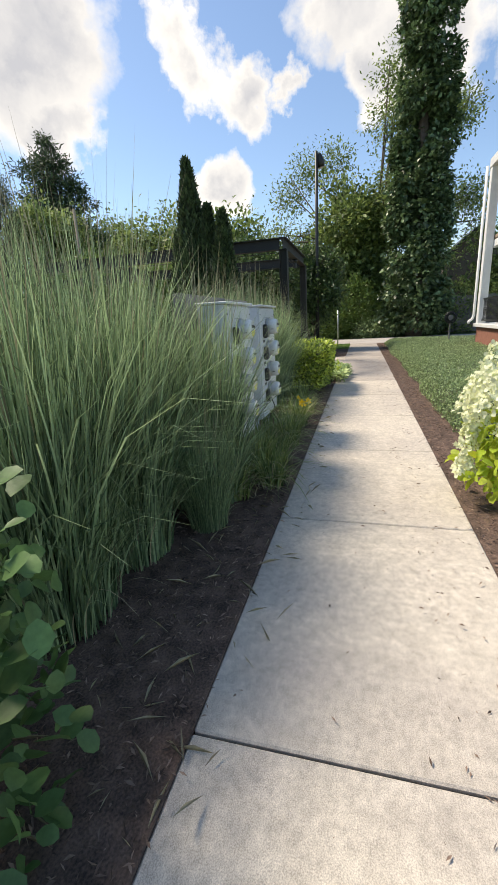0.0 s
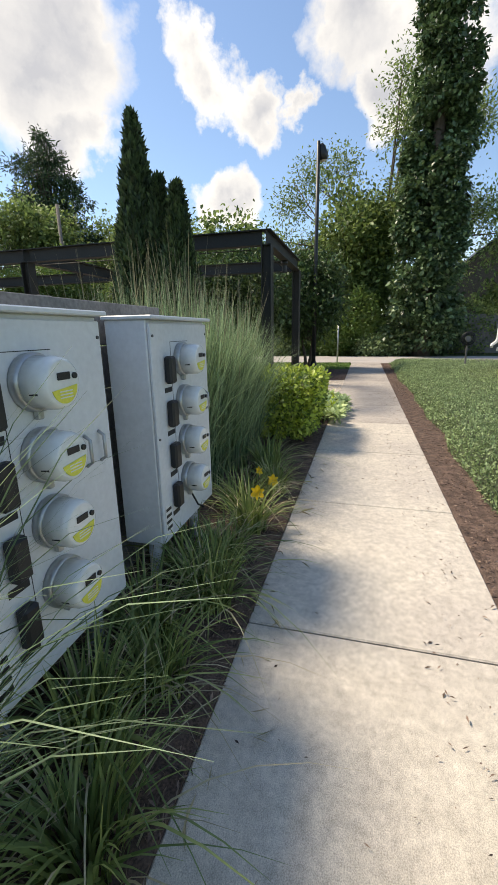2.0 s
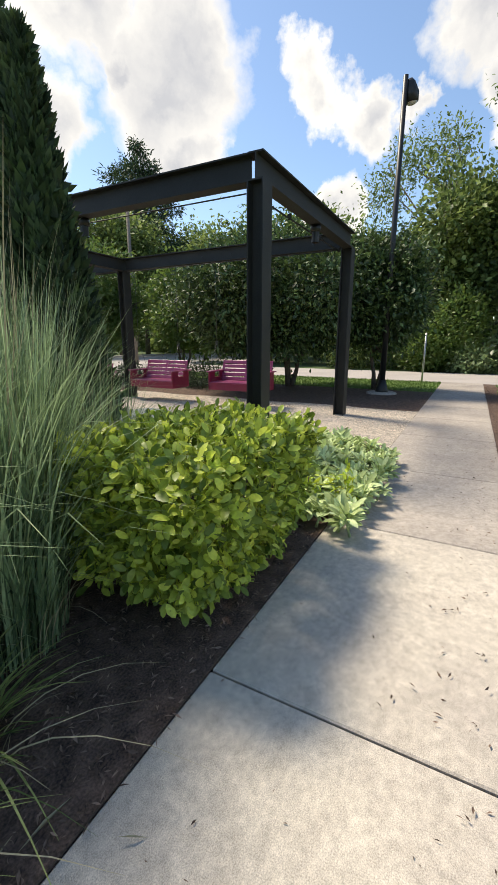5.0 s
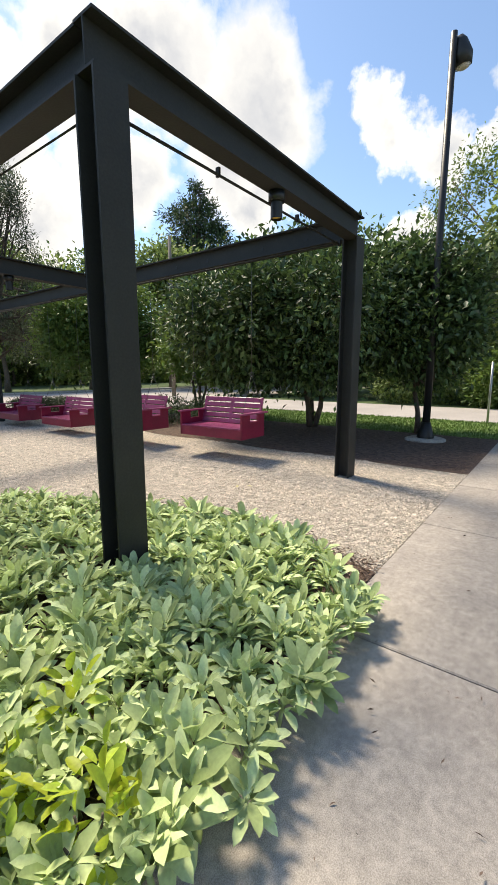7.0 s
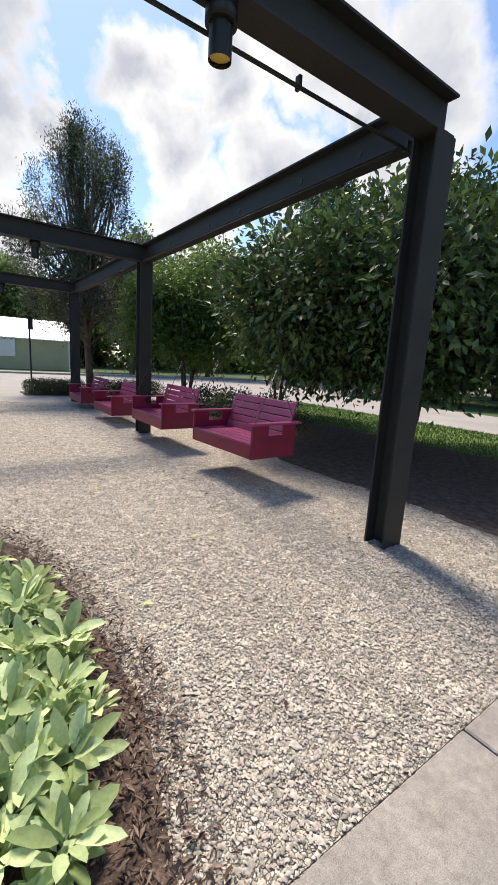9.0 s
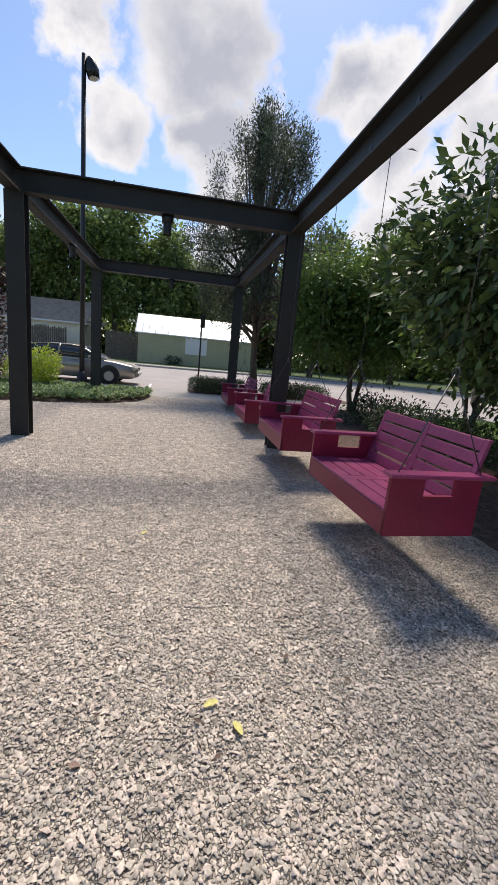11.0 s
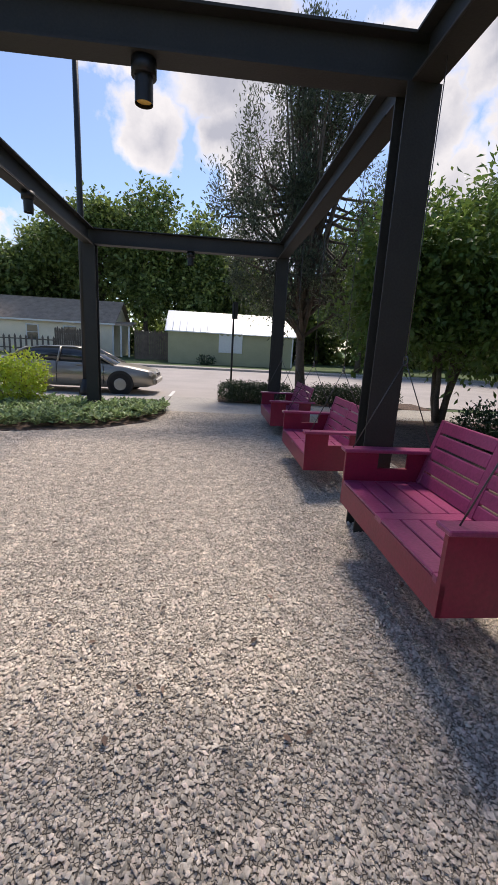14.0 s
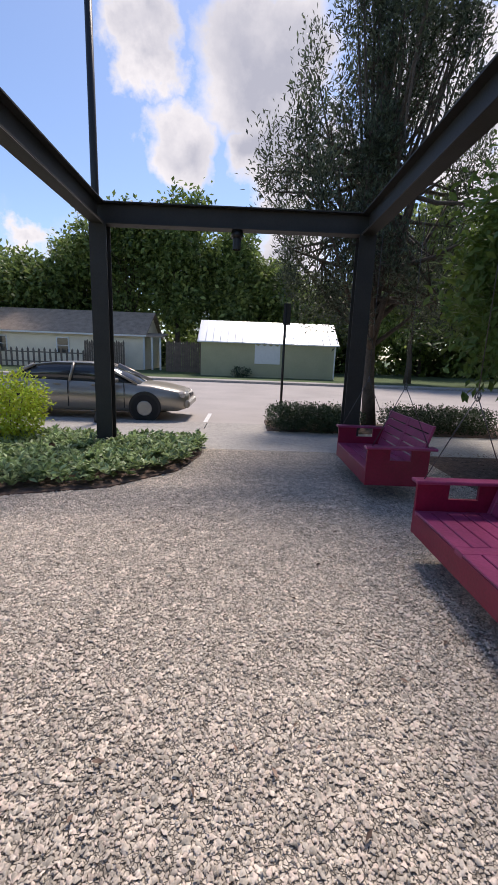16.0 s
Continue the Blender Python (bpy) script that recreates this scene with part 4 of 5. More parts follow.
def cabinet(x0, x1, yf, yb, z0, z1, mx, latch):
    t = thing("meter_cabinet", ((x0 + x1) / 2, (yf + yb) / 2, 0), "grey steel electric meter cabinet with four round meters", "meter cabinet", "meter cabinets")
    cx, cy = (x0 + x1) / 2, (yf + yb) / 2
    X0, X1, Y0, Y1 = x0 - cx, x1 - cx, yf - cy, yb - cy
    part("body", box((X0, Y0 + 0.02, z0), (X1, Y1, z1), 0.006), M["grey_box"], t)
    part("front_cover", box((X0 + 0.006, Y0, z0 + 0.015), (X1 - 0.006, Y0 + 0.018, z1 - 0.02), 0.004), M["grey_box"], t)
    part("rain_cap", box((X0 - 0.02, Y0 - 0.03, z1), (X1 + 0.02, Y1 + 0.01, z1 + 0.022), 0.005), M["grey_box"], t)
    for k in range(4):
        z = z1 - 0.24 - k * 0.27
        meter(t, mx - cx, z, Y0)
        part("breaker_cover", box((mx - cx - 0.245, Y0 - 0.05, z - 0.135), (mx - cx - 0.165, Y0 - 0.001, z + 0.03), 0.012), M["blackplastic"], t, "black plastic breaker cover")
        part("number_plate", box((mx - cx - 0.25, Y0 - 0.004, z - 0.19), (mx - cx - 0.155, Y0 - 0.001, z - 0.16)), M["blackplastic"], t)
    for z in (z0 + 0.07,):
        part("warning_label", box((X0 + 0.03, Y0 - 0.003, z), (X0 + 0.12, Y0 - 0.001, z + 0.19)), M["white"], t, "white and black warning label")
        for j in range(4):
            part("label_line", box((X0 + 0.04, Y0 - 0.0045, z + 0.02 + j * 0.042), (X0 + 0.11, Y0 - 0.003, z + 0.04 + j * 0.042)), M["blackplastic"], t)
    for lx in (0.08, 0.19) if latch else (0.10, 0.20):
        part("latch", tube(bmesh.new(), [(X1 - lx, Y0 - 0.001, 1.22), (X1 - lx, Y0 - 0.03, 1.20), (X1 - lx, Y0 - 0.03, 1.10), (X1 - lx, Y0 - 0.001, 1.08)], 0.008, 6), M["meter_ring"], t)
    for lo, hi in (((mx - cx - 0.14, z1 - 0.13), (mx - cx + 0.12, z1 - 0.127)), ((mx - cx - 0.142, z1 - 1.18), (mx - cx - 0.139, z1 - 0.13))):
        part("panel_seam", box((lo[0], Y0 - 0.0015, lo[1]), (hi[0], Y0 - 0.0005, hi[1])), M["blackplastic"], t)
    if latch:
        part("loose_cable", tube(bmesh.new(), [(mx - cx, Y0 - 0.02, z1 - 1.16), (mx - cx + 0.05, Y0 - 0.05, z1 - 1.28), (mx - cx + 0.20, Y0 - 0.03, z1 - 1.36), (mx - cx + 0.30, Y0 + 0.02, z1 - 1.42)], 0.007, 6), M["blackplastic"], t)
    for x, z in ((X0 + 0.03, z1 - 0.09), (X0 + 0.03, (z0 + z1) / 2), (X1 - 0.03, z1 - 0.09)):
        part("screw", tube(bmesh.new(), [(x, Y0, z), (x, Y0 - 0.006, z)], 0.008, 8), M["cable"], t)
    for x in (X0 + 0.12, X1 - 0.12):
        part("conduit", tube(bmesh.new(), [(x, 0, z0 + 0.01), (x, 0, -0.03)], 0.045, 12), M["grey_box"], t, "grey conduit into the ground")
    return t


cabinet(-8.19, -7.33, -0.90, -0.62, 0.33, 1.72, -7.78, False)
cabinet(-6.88, -6.01, -0.90, -0.62, 0.33, 1.72, -6.49, True)
t = thing("meter_backboard", (-7.14, -0.5, 0), "weathered grey wooden backboard holding the cabinets", "board")
for k in range(7):
    part("plank", box((-1.15, -0.018, 0.02 + k * 0.26), (1.15, 0.018, 0.02 + k * 0.26 + 0.252), 0.004), M["wood"], t)
for x in (-1.0, 0.0, 1.0):
    part("post", box((x - 0.045, 0.02, -0.05), (x + 0.045, 0.11, 1.84), 0.005), M["wood"], t)
part("lower_panel", box((-0.10, -0.16, 0.42), (0.10, -0.03, 1.62), 0.006), M["grey_box"], t, "grey steel wiring trough between cabinets")


# ---------- right of the walk ----------
def mound(name, x0, x1, y0, y1, h, nx=80, ny=24):
    """A low planted bank whose edge rises softly from the mulch."""
    xs, ys = np.linspace(x0, x1, nx), np.linspace(y0, y1, ny)
    V = []
    for x in xs:
        for y in ys:
            e = min((y1 - y) / 0.35, (x - x0) / 0.8, (x1 - x) / 0.8, 1.0)
            z = h * max(0.0, e) ** 0.5 * (1 + 0.18 * noise.noise(Vector((x * 0.8, y * 0.8, 0)))) - 0.02
            V.append((x, y + 0.12 * noise.noise(Vector((x * 0.7, y, 4.0))), z))
    F = [(i * ny + j, (i + 1) * ny + j, (i + 1) * ny + j + 1, i * ny + j + 1) for i in range(nx - 1) for j in range(ny - 1)]
    return np.array(V), np.array(F)


V, F = mound("bank", -6.2, 12.6, -9.0, -3.30, 0.26)
bank = tagged(new("groundcover_bank", mesh_np("groundcover_bank", V, F, M["bank"], True)), "low bank under creeping green groundcover", "groundcover", "", "structure")
rng = np.random.default_rng(17)
tri = V[F[:, :3]]
w = np.linalg.norm(np.cross(tri[:, 1] - tri[:, 0], tri[:, 2] - tri[:, 0]), axis=1) * np.exp(-np.maximum(0, -3.3 - tri[:, 0, 1]) * 0.35)
idx = rng.choice(len(F), 85000, p=w / w.sum())
q = V[F[idx]]
a, b = rng.random(len(idx))[:, None], rng.random(len(idx))[:, None]
C = q[:, 0] * (1 - a) * (1 - b) + q[:, 1] * a * (1 - b) + q[:, 2] * a * b + q[:, 3] * (1 - a) * b + np.array([0, 0, 0.01]) + np.c_[np.zeros((len(idx), 2)), 0.06 * rng.random(len(idx)) ** 2]
D = unit(rng.normal(size=C.shape) + np.array([0, 0, 0.7]))
L = rng.uniform(0.025, 0.06, len(C))
tagged(new("groundcover", mesh_np("groundcover", *leaf_arrays(C, D, unit(rng.normal(size=C.shape) * 0.5 + np.array([0, 0, 1.0])), L, L * 0.5), M["cover"])),
       "dense small-leaved green groundcover beside the walk", "groundcover", "", "stuff")

# panicle hydrangea
h = shrub("hydrangea", (-8.35, -3.42, 0), [((0.0, 0.1, 0.35), (0.42, 0.38, 0.28)), ((0.1, 0.05, 0.65), (0.35, 0.34, 0.24))], 620, 0.10, M["lime"], "hydrangea shrub with large creamy white flower heads", 45, 0.6, 5, 0.05)
rng = np.random.default_rng(46)
for k, (x, y, z, s) in enumerate(((-0.15, 0.42, 0.98, 1.25), (0.12, 0.30, 1.10, 1.2), (-0.3, 0.25, 0.75, 1.0), (0.2, 0.36, 0.72, 1.0), (0.0, 0.46, 0.55, 0.9), (-0.25, 0.05, 1.05, 1.0), (-0.1, 0.50, 0.36, 0.8), (-0.35, 0.40, 0.95, 1.2), (0.05, 0.45, 0.85, 1.25), (-0.4, 0.15, 0.85, 1.1), (0.25, 0.2, 0.95, 1.1))):
    n = 260
    u = rng.random(n)
    az = rng.uniform(0, 2 * math.pi, n)
    rr = 0.105 * s * (1 - u * 0.75)
    C = np.stack([x + rr * np.cos(az), y + rr * np.sin(az), z + (u - 0.4) * 0.26 * s], -1)
    o = np.stack([np.cos(az), np.sin(az), 0.4 + 0 * az], -1)
    part("flower_head", mesh_np("flower_head", *leaf_arrays(C, unit(rng.normal(size=C.shape)), unit(o), np.full(n, 0.034), np.full(n, 0.032), OVAL), M["panicle"]), M["panicle"], h, "creamy white flower head")

# broad-leaved plant at the start of the bed
shrub("broad_leaved_shrub", (-11.3, -0.9, 0), [((0.05, -0.05, 0.35), (0.34, 0.28, 0.30)), ((0.12, -0.02, 0.85), (0.28, 0.26, 0.28)), ((-0.3, 0.1, 0.7), (0.4, 0.3, 0.5))], 1000, 0.085, M["oak_leaf"],
      "broad-leaved green hydrangea shrub at the bed edge", 47, 0.8, 4, 0.06)


# ---------- street lamps, sign ----------
def street_lamp(x, y, h, ang):
    t = thing("street_lamp", (x, y, 0), "tall black steel street lamp with one hooded head", "street lamp", "street lamps")
    part("pole", tube(bmesh.new(), [(0, 0, 0), (0, 0, h * 0.5), (0, 0, h)], [0.085, 0.075, 0.065], 12), M["black"], t)
    part("base", tube(bmesh.new(), [(0, 0, -0.02), (0, 0, 0.10), (0, 0, 0.42)], [0.20, 0.19, 0.10], 14), M["black"], t)
    c, s = math.cos(ang), math.sin(ang)
    part("arm", tube(bmesh.new(), [(0, 0, h - 0.30), (0.18 * c, 0.18 * s, h - 0.30)], 0.04, 8), M["black"], t)
    part("head", tube(bmesh.new(), [(0.14 * c, 0.14 * s, h - 0.04), (0.17 * c, 0.17 * s, h - 0.12), (0.24 * c, 0.24 * s, h - 0.36), (0.28 * c, 0.28 * s, h - 0.55)], [0.07, 0.13, 0.20, 0.17], 14), M["black"], t)
    part("lens", tube(bmesh.new(), [(0.28 * c, 0.28 * s, h - 0.555), (0.285 * c, 0.285 * s, h - 0.59)], [0.15, 0.09], 14), M["lens"], t)


street_lamp(8.5, -0.06, 8.35, -0.6)
foot = bmesh.new()
tube(foot, [(8.5, -0.06, -0.03), (8.5, -0.06, 0.03), (8.5, -0.06, 0.055)], [0.46, 0.45, 0.38], 22)
tagged(new("lamp_footing", mesh_of("lamp_footing", foot, M["kerb"])), "round grey concrete footing under the street lamp", "footing")
street_lamp(-0.76, 14.55, 9.75, 0.2)
t = thing("street_sign", (3.28, 15.35, 0), "street sign on a steel post seen from its grey back", "sign")
part("post", tube(bmesh.new(), [(0, 0, -0.03), (0, 0, 2.75)], 0.03, 8), M["steel"], t)
part("plate", box((-0.05, -0.012, 2.30), (0.12, 0.012, 2.78), 0.004), M["steel"], t)
t = thing("sign_post", (13.2, -0.75, 0), "thin pale metal post at the lawn edge", "post")
part("post", tube(bmesh.new(), [(0, 0, -0.03), (0, 0, 1.9)], 0.035, 8), M["meter_ring"], t)

# ---------- trees beside the gravel ----------
rng = np.random.default_rng(21)
b1 = blobs_in(rng, (-0.7, 0.6, 3.15), (3.0, 2.9, 1.95), 26, 0.85) + [((-0.3, 0.4, 3.4), (2.2, 2.2, 1.7)), ((-1.4, 1.2, 1.9), (1.3, 1.5, 0.7)), ((-0.9, -1.0, 2.0), (1.2, 1.0, 0.8)), ((-2.9, 0.6, 3.0), (1.0, 1.6, 1.1)), ((-2.4, -1.8, 3.1), (1.0, 1.0, 1.0))]
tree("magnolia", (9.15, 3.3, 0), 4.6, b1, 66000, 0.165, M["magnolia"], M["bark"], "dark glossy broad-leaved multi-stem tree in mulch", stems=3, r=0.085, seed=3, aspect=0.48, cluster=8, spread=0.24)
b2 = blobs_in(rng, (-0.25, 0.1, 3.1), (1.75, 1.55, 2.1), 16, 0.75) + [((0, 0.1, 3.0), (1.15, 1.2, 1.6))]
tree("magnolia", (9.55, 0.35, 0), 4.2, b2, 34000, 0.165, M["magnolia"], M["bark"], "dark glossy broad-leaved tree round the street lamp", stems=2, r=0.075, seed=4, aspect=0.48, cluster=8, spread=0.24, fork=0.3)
b3 = blobs_in(rng, (0.3, 0.1, 3.3), (2.4, 2.0, 1.95), 16, 0.8) + [((0.2, 0, 3.2), (1.9, 1.6, 1.5)), ((-1.7, -0.3, 2.3), (0.9, 1.0, 0.8))]
tree("magnolia", (8.2, 12.15, 0), 4.4, b3, 32000, 0.16, M["magnolia_lit"], M["bark"], "green broad-leaved multi-stem tree behind the swings, sunlight painted into its leaf colour", stems=4, r=0.07, seed=5, aspect=0.48, cluster=8, spread=0.24)
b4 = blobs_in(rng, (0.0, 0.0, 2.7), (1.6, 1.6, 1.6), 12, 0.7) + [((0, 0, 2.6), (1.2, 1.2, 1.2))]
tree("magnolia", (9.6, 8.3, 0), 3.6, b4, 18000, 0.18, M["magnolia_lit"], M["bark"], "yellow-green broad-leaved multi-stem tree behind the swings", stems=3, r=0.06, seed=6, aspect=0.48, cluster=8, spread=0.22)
for x, y, s in ((7.3, 5.6, 1.0), (7.2, 7.2, 1.05), (7.4, 9.0, 0.95)):
    shrub("low_shrub", (x, y, 0), [((0, 0, 0.32 * s), (0.75 * s, 0.85 * s, 0.38 * s)), ((0.1, 0.4, 0.45 * s), (0.5 * s, 0.5 * s, 0.36 * s))], 2600, 0.075, M["boxwood"], "low dark green shrub in the mulch bed", int(50 + y), 0.5, 6, 0.07, DIAMOND, group="low shrubs behind the swings")
# big feathery tree at the kerb
rng = np.random.default_rng(23)
bb = []
for k in range(66):
    z = rng.uniform(2.6, 9.3)
    wd = np.interp(z, [2.4, 4.3, 6.3, 8.0, 9.7], [1.6, 3.2, 2.9, 1.6, 0.4])
    a = rng.uniform(0, 2 * math.pi)
    rr = wd * rng.uniform(0.25, 0.95)
    bb.append(((rr * math.cos(a), rr * math.sin(a), z), (0.30, 0.30, 0.85)))
tree("street_tree", (5.46, 15.3, 0), 9.2, bb, 52000, 0.105, M["leaf_grey"], M["bark"], "tall dark feathery street tree with upright branches", stems=1, r=0.15, seed=7, aspect=0.30, cluster=14, spread=0.13, shell=0.15, droop=-0.7, lean=(-0.4, 0.2), fork=0.25)

# ---------- far end: hedges, bed, kerb planting ----------
def clipped_hedge(x, y, lx, ly, h, label):
    blobs = [((i, j, k), (0.30, 0.30, 0.24)) for i in np.arange(-lx + 0.22, lx - 0.1, 0.30) for j in (-ly + 0.22, ly - 0.22) for k in (h - 0.24, 0.24)]
    shrub("clipped_hedge", (x, y, 0), blobs, 17000, 0.045, M["boxwood"], label, int(x * 10), 0.6, 5, 0.03, DIAMOND, "hedge", "clipped box hedges", 0.6, False)


clipped_hedge(3.98, 14.45, 1.0, 0.5, 0.56, "clipped dark green box hedge at the kerb")
clipped_hedge(7.0, 14.75, 1.35, 0.5, 0.56, "long clipped dark green box hedge at the kerb")
sheet("mulch_bed_kerb", rect(2.9, 14.12, 9.2, 15.55), 0.004, M["mulch"], "dark mulch strip under the box hedges", "mulch", 0.03)
gc = [(-6.0, 9.2), (-1.6, 9.3), (-0.3, 9.6), (0.8, 10.0), (1.5, 10.8), (1.72, 11.7), (1.65, 12.5), (-6, 12.5)]
sheet("mulch_bed_end", gc, 0.014, M["mulch"], "mulch bed at the end of the gravel", "mulch", 0.04)
rng = np.random.default_rng(31)
pts = []
while len(pts) < 3200:
    x, y = rng.uniform(-4.5, 1.7), rng.uniform(9.3, 12.5)
    edge = np.interp(x, [-6, -1.6, -0.3, 0.8, 1.5, 1.72], [9.2, 9.3, 9.6, 10.0, 10.8, 11.7]) + 0.1
    if y > edge and not (abs(x - 0.145) < 0.16 and abs(y - 12.03) < 0.18):
        pts.append((x, y))
P = np.array(pts)
hz = 0.06 + 0.13 * rng.random(len(P))
az = rng.uniform(0, 2 * math.pi, (len(P), 7))
C = np.repeat(np.c_[P, hz], 7, 0)
az, el = az.ravel(), rng.uniform(-0.1, 1.0, len(C))
D = np.stack([np.cos(az) * np.cos(el), np.sin(az) * np.cos(el), np.sin(el)], -1)
L = rng.uniform(0.08, 0.14, len(C))
tagged(new("bed_groundcover", mesh_np("bed_groundcover", *leaf_arrays(C, D, unit(rng.normal(size=C.shape) * 0.4 + np.array([0, 0, 1.0])), L, L * 0.42), M["cover"])),
       "leafy green groundcover planting round the steel post", "groundcover", "", "stuff")
shrub("lime_shrub", (-1.42, 11.9, 0), [((0, 0, 0.52), (0.56, 0.48, 0.44)), ((0.15, 0.1, 0.80), (0.42, 0.40, 0.32)), ((-0.35, 0, 0.52), (0.45, 0.42, 0.42))], 4600, 0.07, M["lime"], "rounded lime-green shrub in the end bed", 81, 0.45, 5, 0.06)
shrub("burgundy_shrub", (-2.75, 12.0, 0), [((0, 0, z), (0.55, 0.5, 0.5)) for z in (0.6, 1.2, 1.8, 2.4, 2.9)], 4200, 0.085, M["burgundy"], "upright dark burgundy-leaved shrub in the end bed", 82, 0.5, 5, 0.09)
# parking stripe
setting("trim_parking_line", box((1.42, 15.1, -0.034), (1.52, 16.6, -0.030)), M["white"], "worn white parking line on the street", "road marking")


# ---------- parked sedan ----------
def loft(stations):
    """Closed cross-sections joined along the length."""
    bm = bmesh.new()
    rings = [[bm.verts.new(p) for p in s] for s in stations]
    n = len(rings[0])
    for a, b in zip(rings, rings[1:]):
        for i in range(n):
            f = bm.faces.new((a[i], a[(i + 1) % n], b[(i + 1) % n], b[i]))
            f.smooth = True
    bm.faces.new(rings[0]), bm.faces.new(rings[-1])
    bmesh.ops.recalc_face_normals(bm, faces=bm.faces)
    return bm


def sedan(x, y):
    """Sedan facing +x, origin at the middle on the road."""
    t = thing("sedan", (x, y, -0.035), "parked silver-beige four-door sedan on the street", "car")
    st = []
    for px, hw, zb, zt in ((-2.40, 0.62, 0.42, 0.80), (-2.34, 0.76, 0.30, 0.92), (-1.95, 0.86, 0.24, 0.98), (-1.2, 0.89, 0.20, 0.97), (0.0, 0.90, 0.20, 0.94), (0.95, 0.89, 0.20, 0.92), (1.6, 0.87, 0.22, 0.86), (2.15, 0.80, 0.24, 0.74), (2.34, 0.68, 0.30, 0.66), (2.40, 0.55, 0.38, 0.58)):
        zm = zb + (zt - zb) * 0.55
        half = [(hw * 0.86, zb), (hw * 0.98, zb + 0.10), (hw, zm), (hw * 0.965, zt - 0.06), (hw * 0.86, zt), (hw * 0.35, zt + 0.025)]
        st.append([(px, -a, z) for a, z in half] + [(px, a, z) for a, z in reversed(half)])
    part("body", loft(st), M["car_paint"], t)
    gl, rf = [], []
    for px, hb, ht, z0, z1 in ((-1.85, 0.74, 0.70, 0.93, 0.965), (-1.15, 0.80, 0.62, 0.93, 1.33), (-0.75, 0.80, 0.60, 0.93, 1.40), (0.10, 0.80, 0.60, 0.92, 1.41), (0.42, 0.80, 0.61, 0.91, 1.35), (1.28, 0.78, 0.74, 0.86, 0.90)):
        gl.append([(px, -hb, z0), (px, -ht, z1), (px, ht, z1), (px, hb, z0)])
    part("glasshouse", loft(gl), M["car_glass"], t, "dark tinted car windows")
    for px, hb, z0, z1 in ((-1.22, 0.635, 1.315, 1.335), (-0.75, 0.625, 1.385, 1.415), (0.10, 0.625, 1.395, 1.425), (0.40, 0.632, 1.345, 1.365)):
        rf.append([(px, -hb, z0), (px, -hb * 0.9, z1), (px, hb * 0.9, z1), (px, hb, z0)])
    part("roof", loft(rf), M["car_paint"], t)
    for s in (-1, 1):
        for p0, p1, w in (((-1.18, 0.64, 1.33), (-1.80, 0.765, 0.95), 0.045), ((-0.28, 0.625, 1.40), (-0.32, 0.825, 0.93), 0.035), ((0.40, 0.635, 1.36), (1.22, 0.79, 0.90), 0.035)):
            part("pillar", tube(bmesh.new(), [(p0[0], s * p0[1], p0[2]), (p1[0], s * p1[1], p1[2])], w, 6), M["car_paint"], t)
        part("mirror", box((0.72, s * 0.98 - 0.09, 0.93), (0.84, s * 0.98 + 0.09, 1.05), 0.03), M["car_paint"], t)
        part("door_trim", box((-1.45, s * 0.905 - 0.008, 0.545), (1.1, s * 0.905 + 0.008, 0.585)), M["car_paint"], t)
        for px in (-0.45, 0.42):
            part("door_handle", box((px - 0.22, s * 0.885 - 0.02, 0.80), (px - 0.06, s * 0.885 + 0.02, 0.83), 0.006), M["car_paint"], t)
        for px in (-0.34, 0.95):
            part("door_gap", box((px - 0.006, s * 0.893 - 0.012, 0.30), (px + 0.006, s * 0.893 + 0.012, 0.90)), M["blackplastic"], t)
        part("headlight", box((2.08, s * 0.60 - 0.14, 0.56), (2.33, s * 0.60 + 0.14, 0.69), 0.03), M["lens"], t)
        part("tail_light", box((-2.40, s * 0.62 - 0.16, 0.66), (-2.30, s * 0.62 + 0.16, 0.82), 0.02), M["red_lens"], t)
        for px in (-1.42, 1.42):
            part("wheel_arch", tube(bmesh.new(), [(px, s * 0.80, 0.33), (px, s * 0.908, 0.33)], 0.37, 24), M["blackplastic"], t)
            w = part("wheel", tube(bmesh.new(), [(px, s * 0.74, 0.31), (px, s * 0.925, 0.31)], 0.31, 24), M["rubber"], t, "black rubber tyre")
            part("rim", tube(bmesh.new(), [(px, s * 0.91, 0.31), (px, s * 0.935, 0.31)], [0.20, 0.16], 18), M["rim"], w, "steel wheel rim")
    for ch in t.children:
        if ch.name.split(".")[0] in ("body", "glasshouse", "roof", "pillar", "mirror"):
            for v in ch.data.vertices:
                v.co.z = min(v.co.z, 0.6 + (v.co.z - 0.6) * 0.86)
    part("bumper", box((2.30, -0.70, 0.32), (2.44, 0.70, 0.50), 0.04), M["car_paint"], t)
    part("grille", box((2.36, -0.28, 0.54), (2.405, 0.28, 0.64), 0.01), M["blackplastic"], t)
    part("rear_bumper", box((-2.46, -0.72, 0.34), (-2.32, 0.72, 0.56), 0.04), M["car_paint"], t)


sedan(-1.35, 15.85)


# ---------- houses across the street ----------
def gable_roof(bm, x0, x1, y0, y1, z0, z1, over=0.3, th=0.08):
    ym = (y0 + y1) / 2
    s = (z1 - z0) / (ym - y0)
    for ya, yb in ((y0 - over, ym), (y1 + over, ym)):
        za = z0 - over * s
        prism(bm, [(ya, za), (yb, z1), (yb, z1 + th), (ya, za + th)], x0 - over, x1 + over, 0)


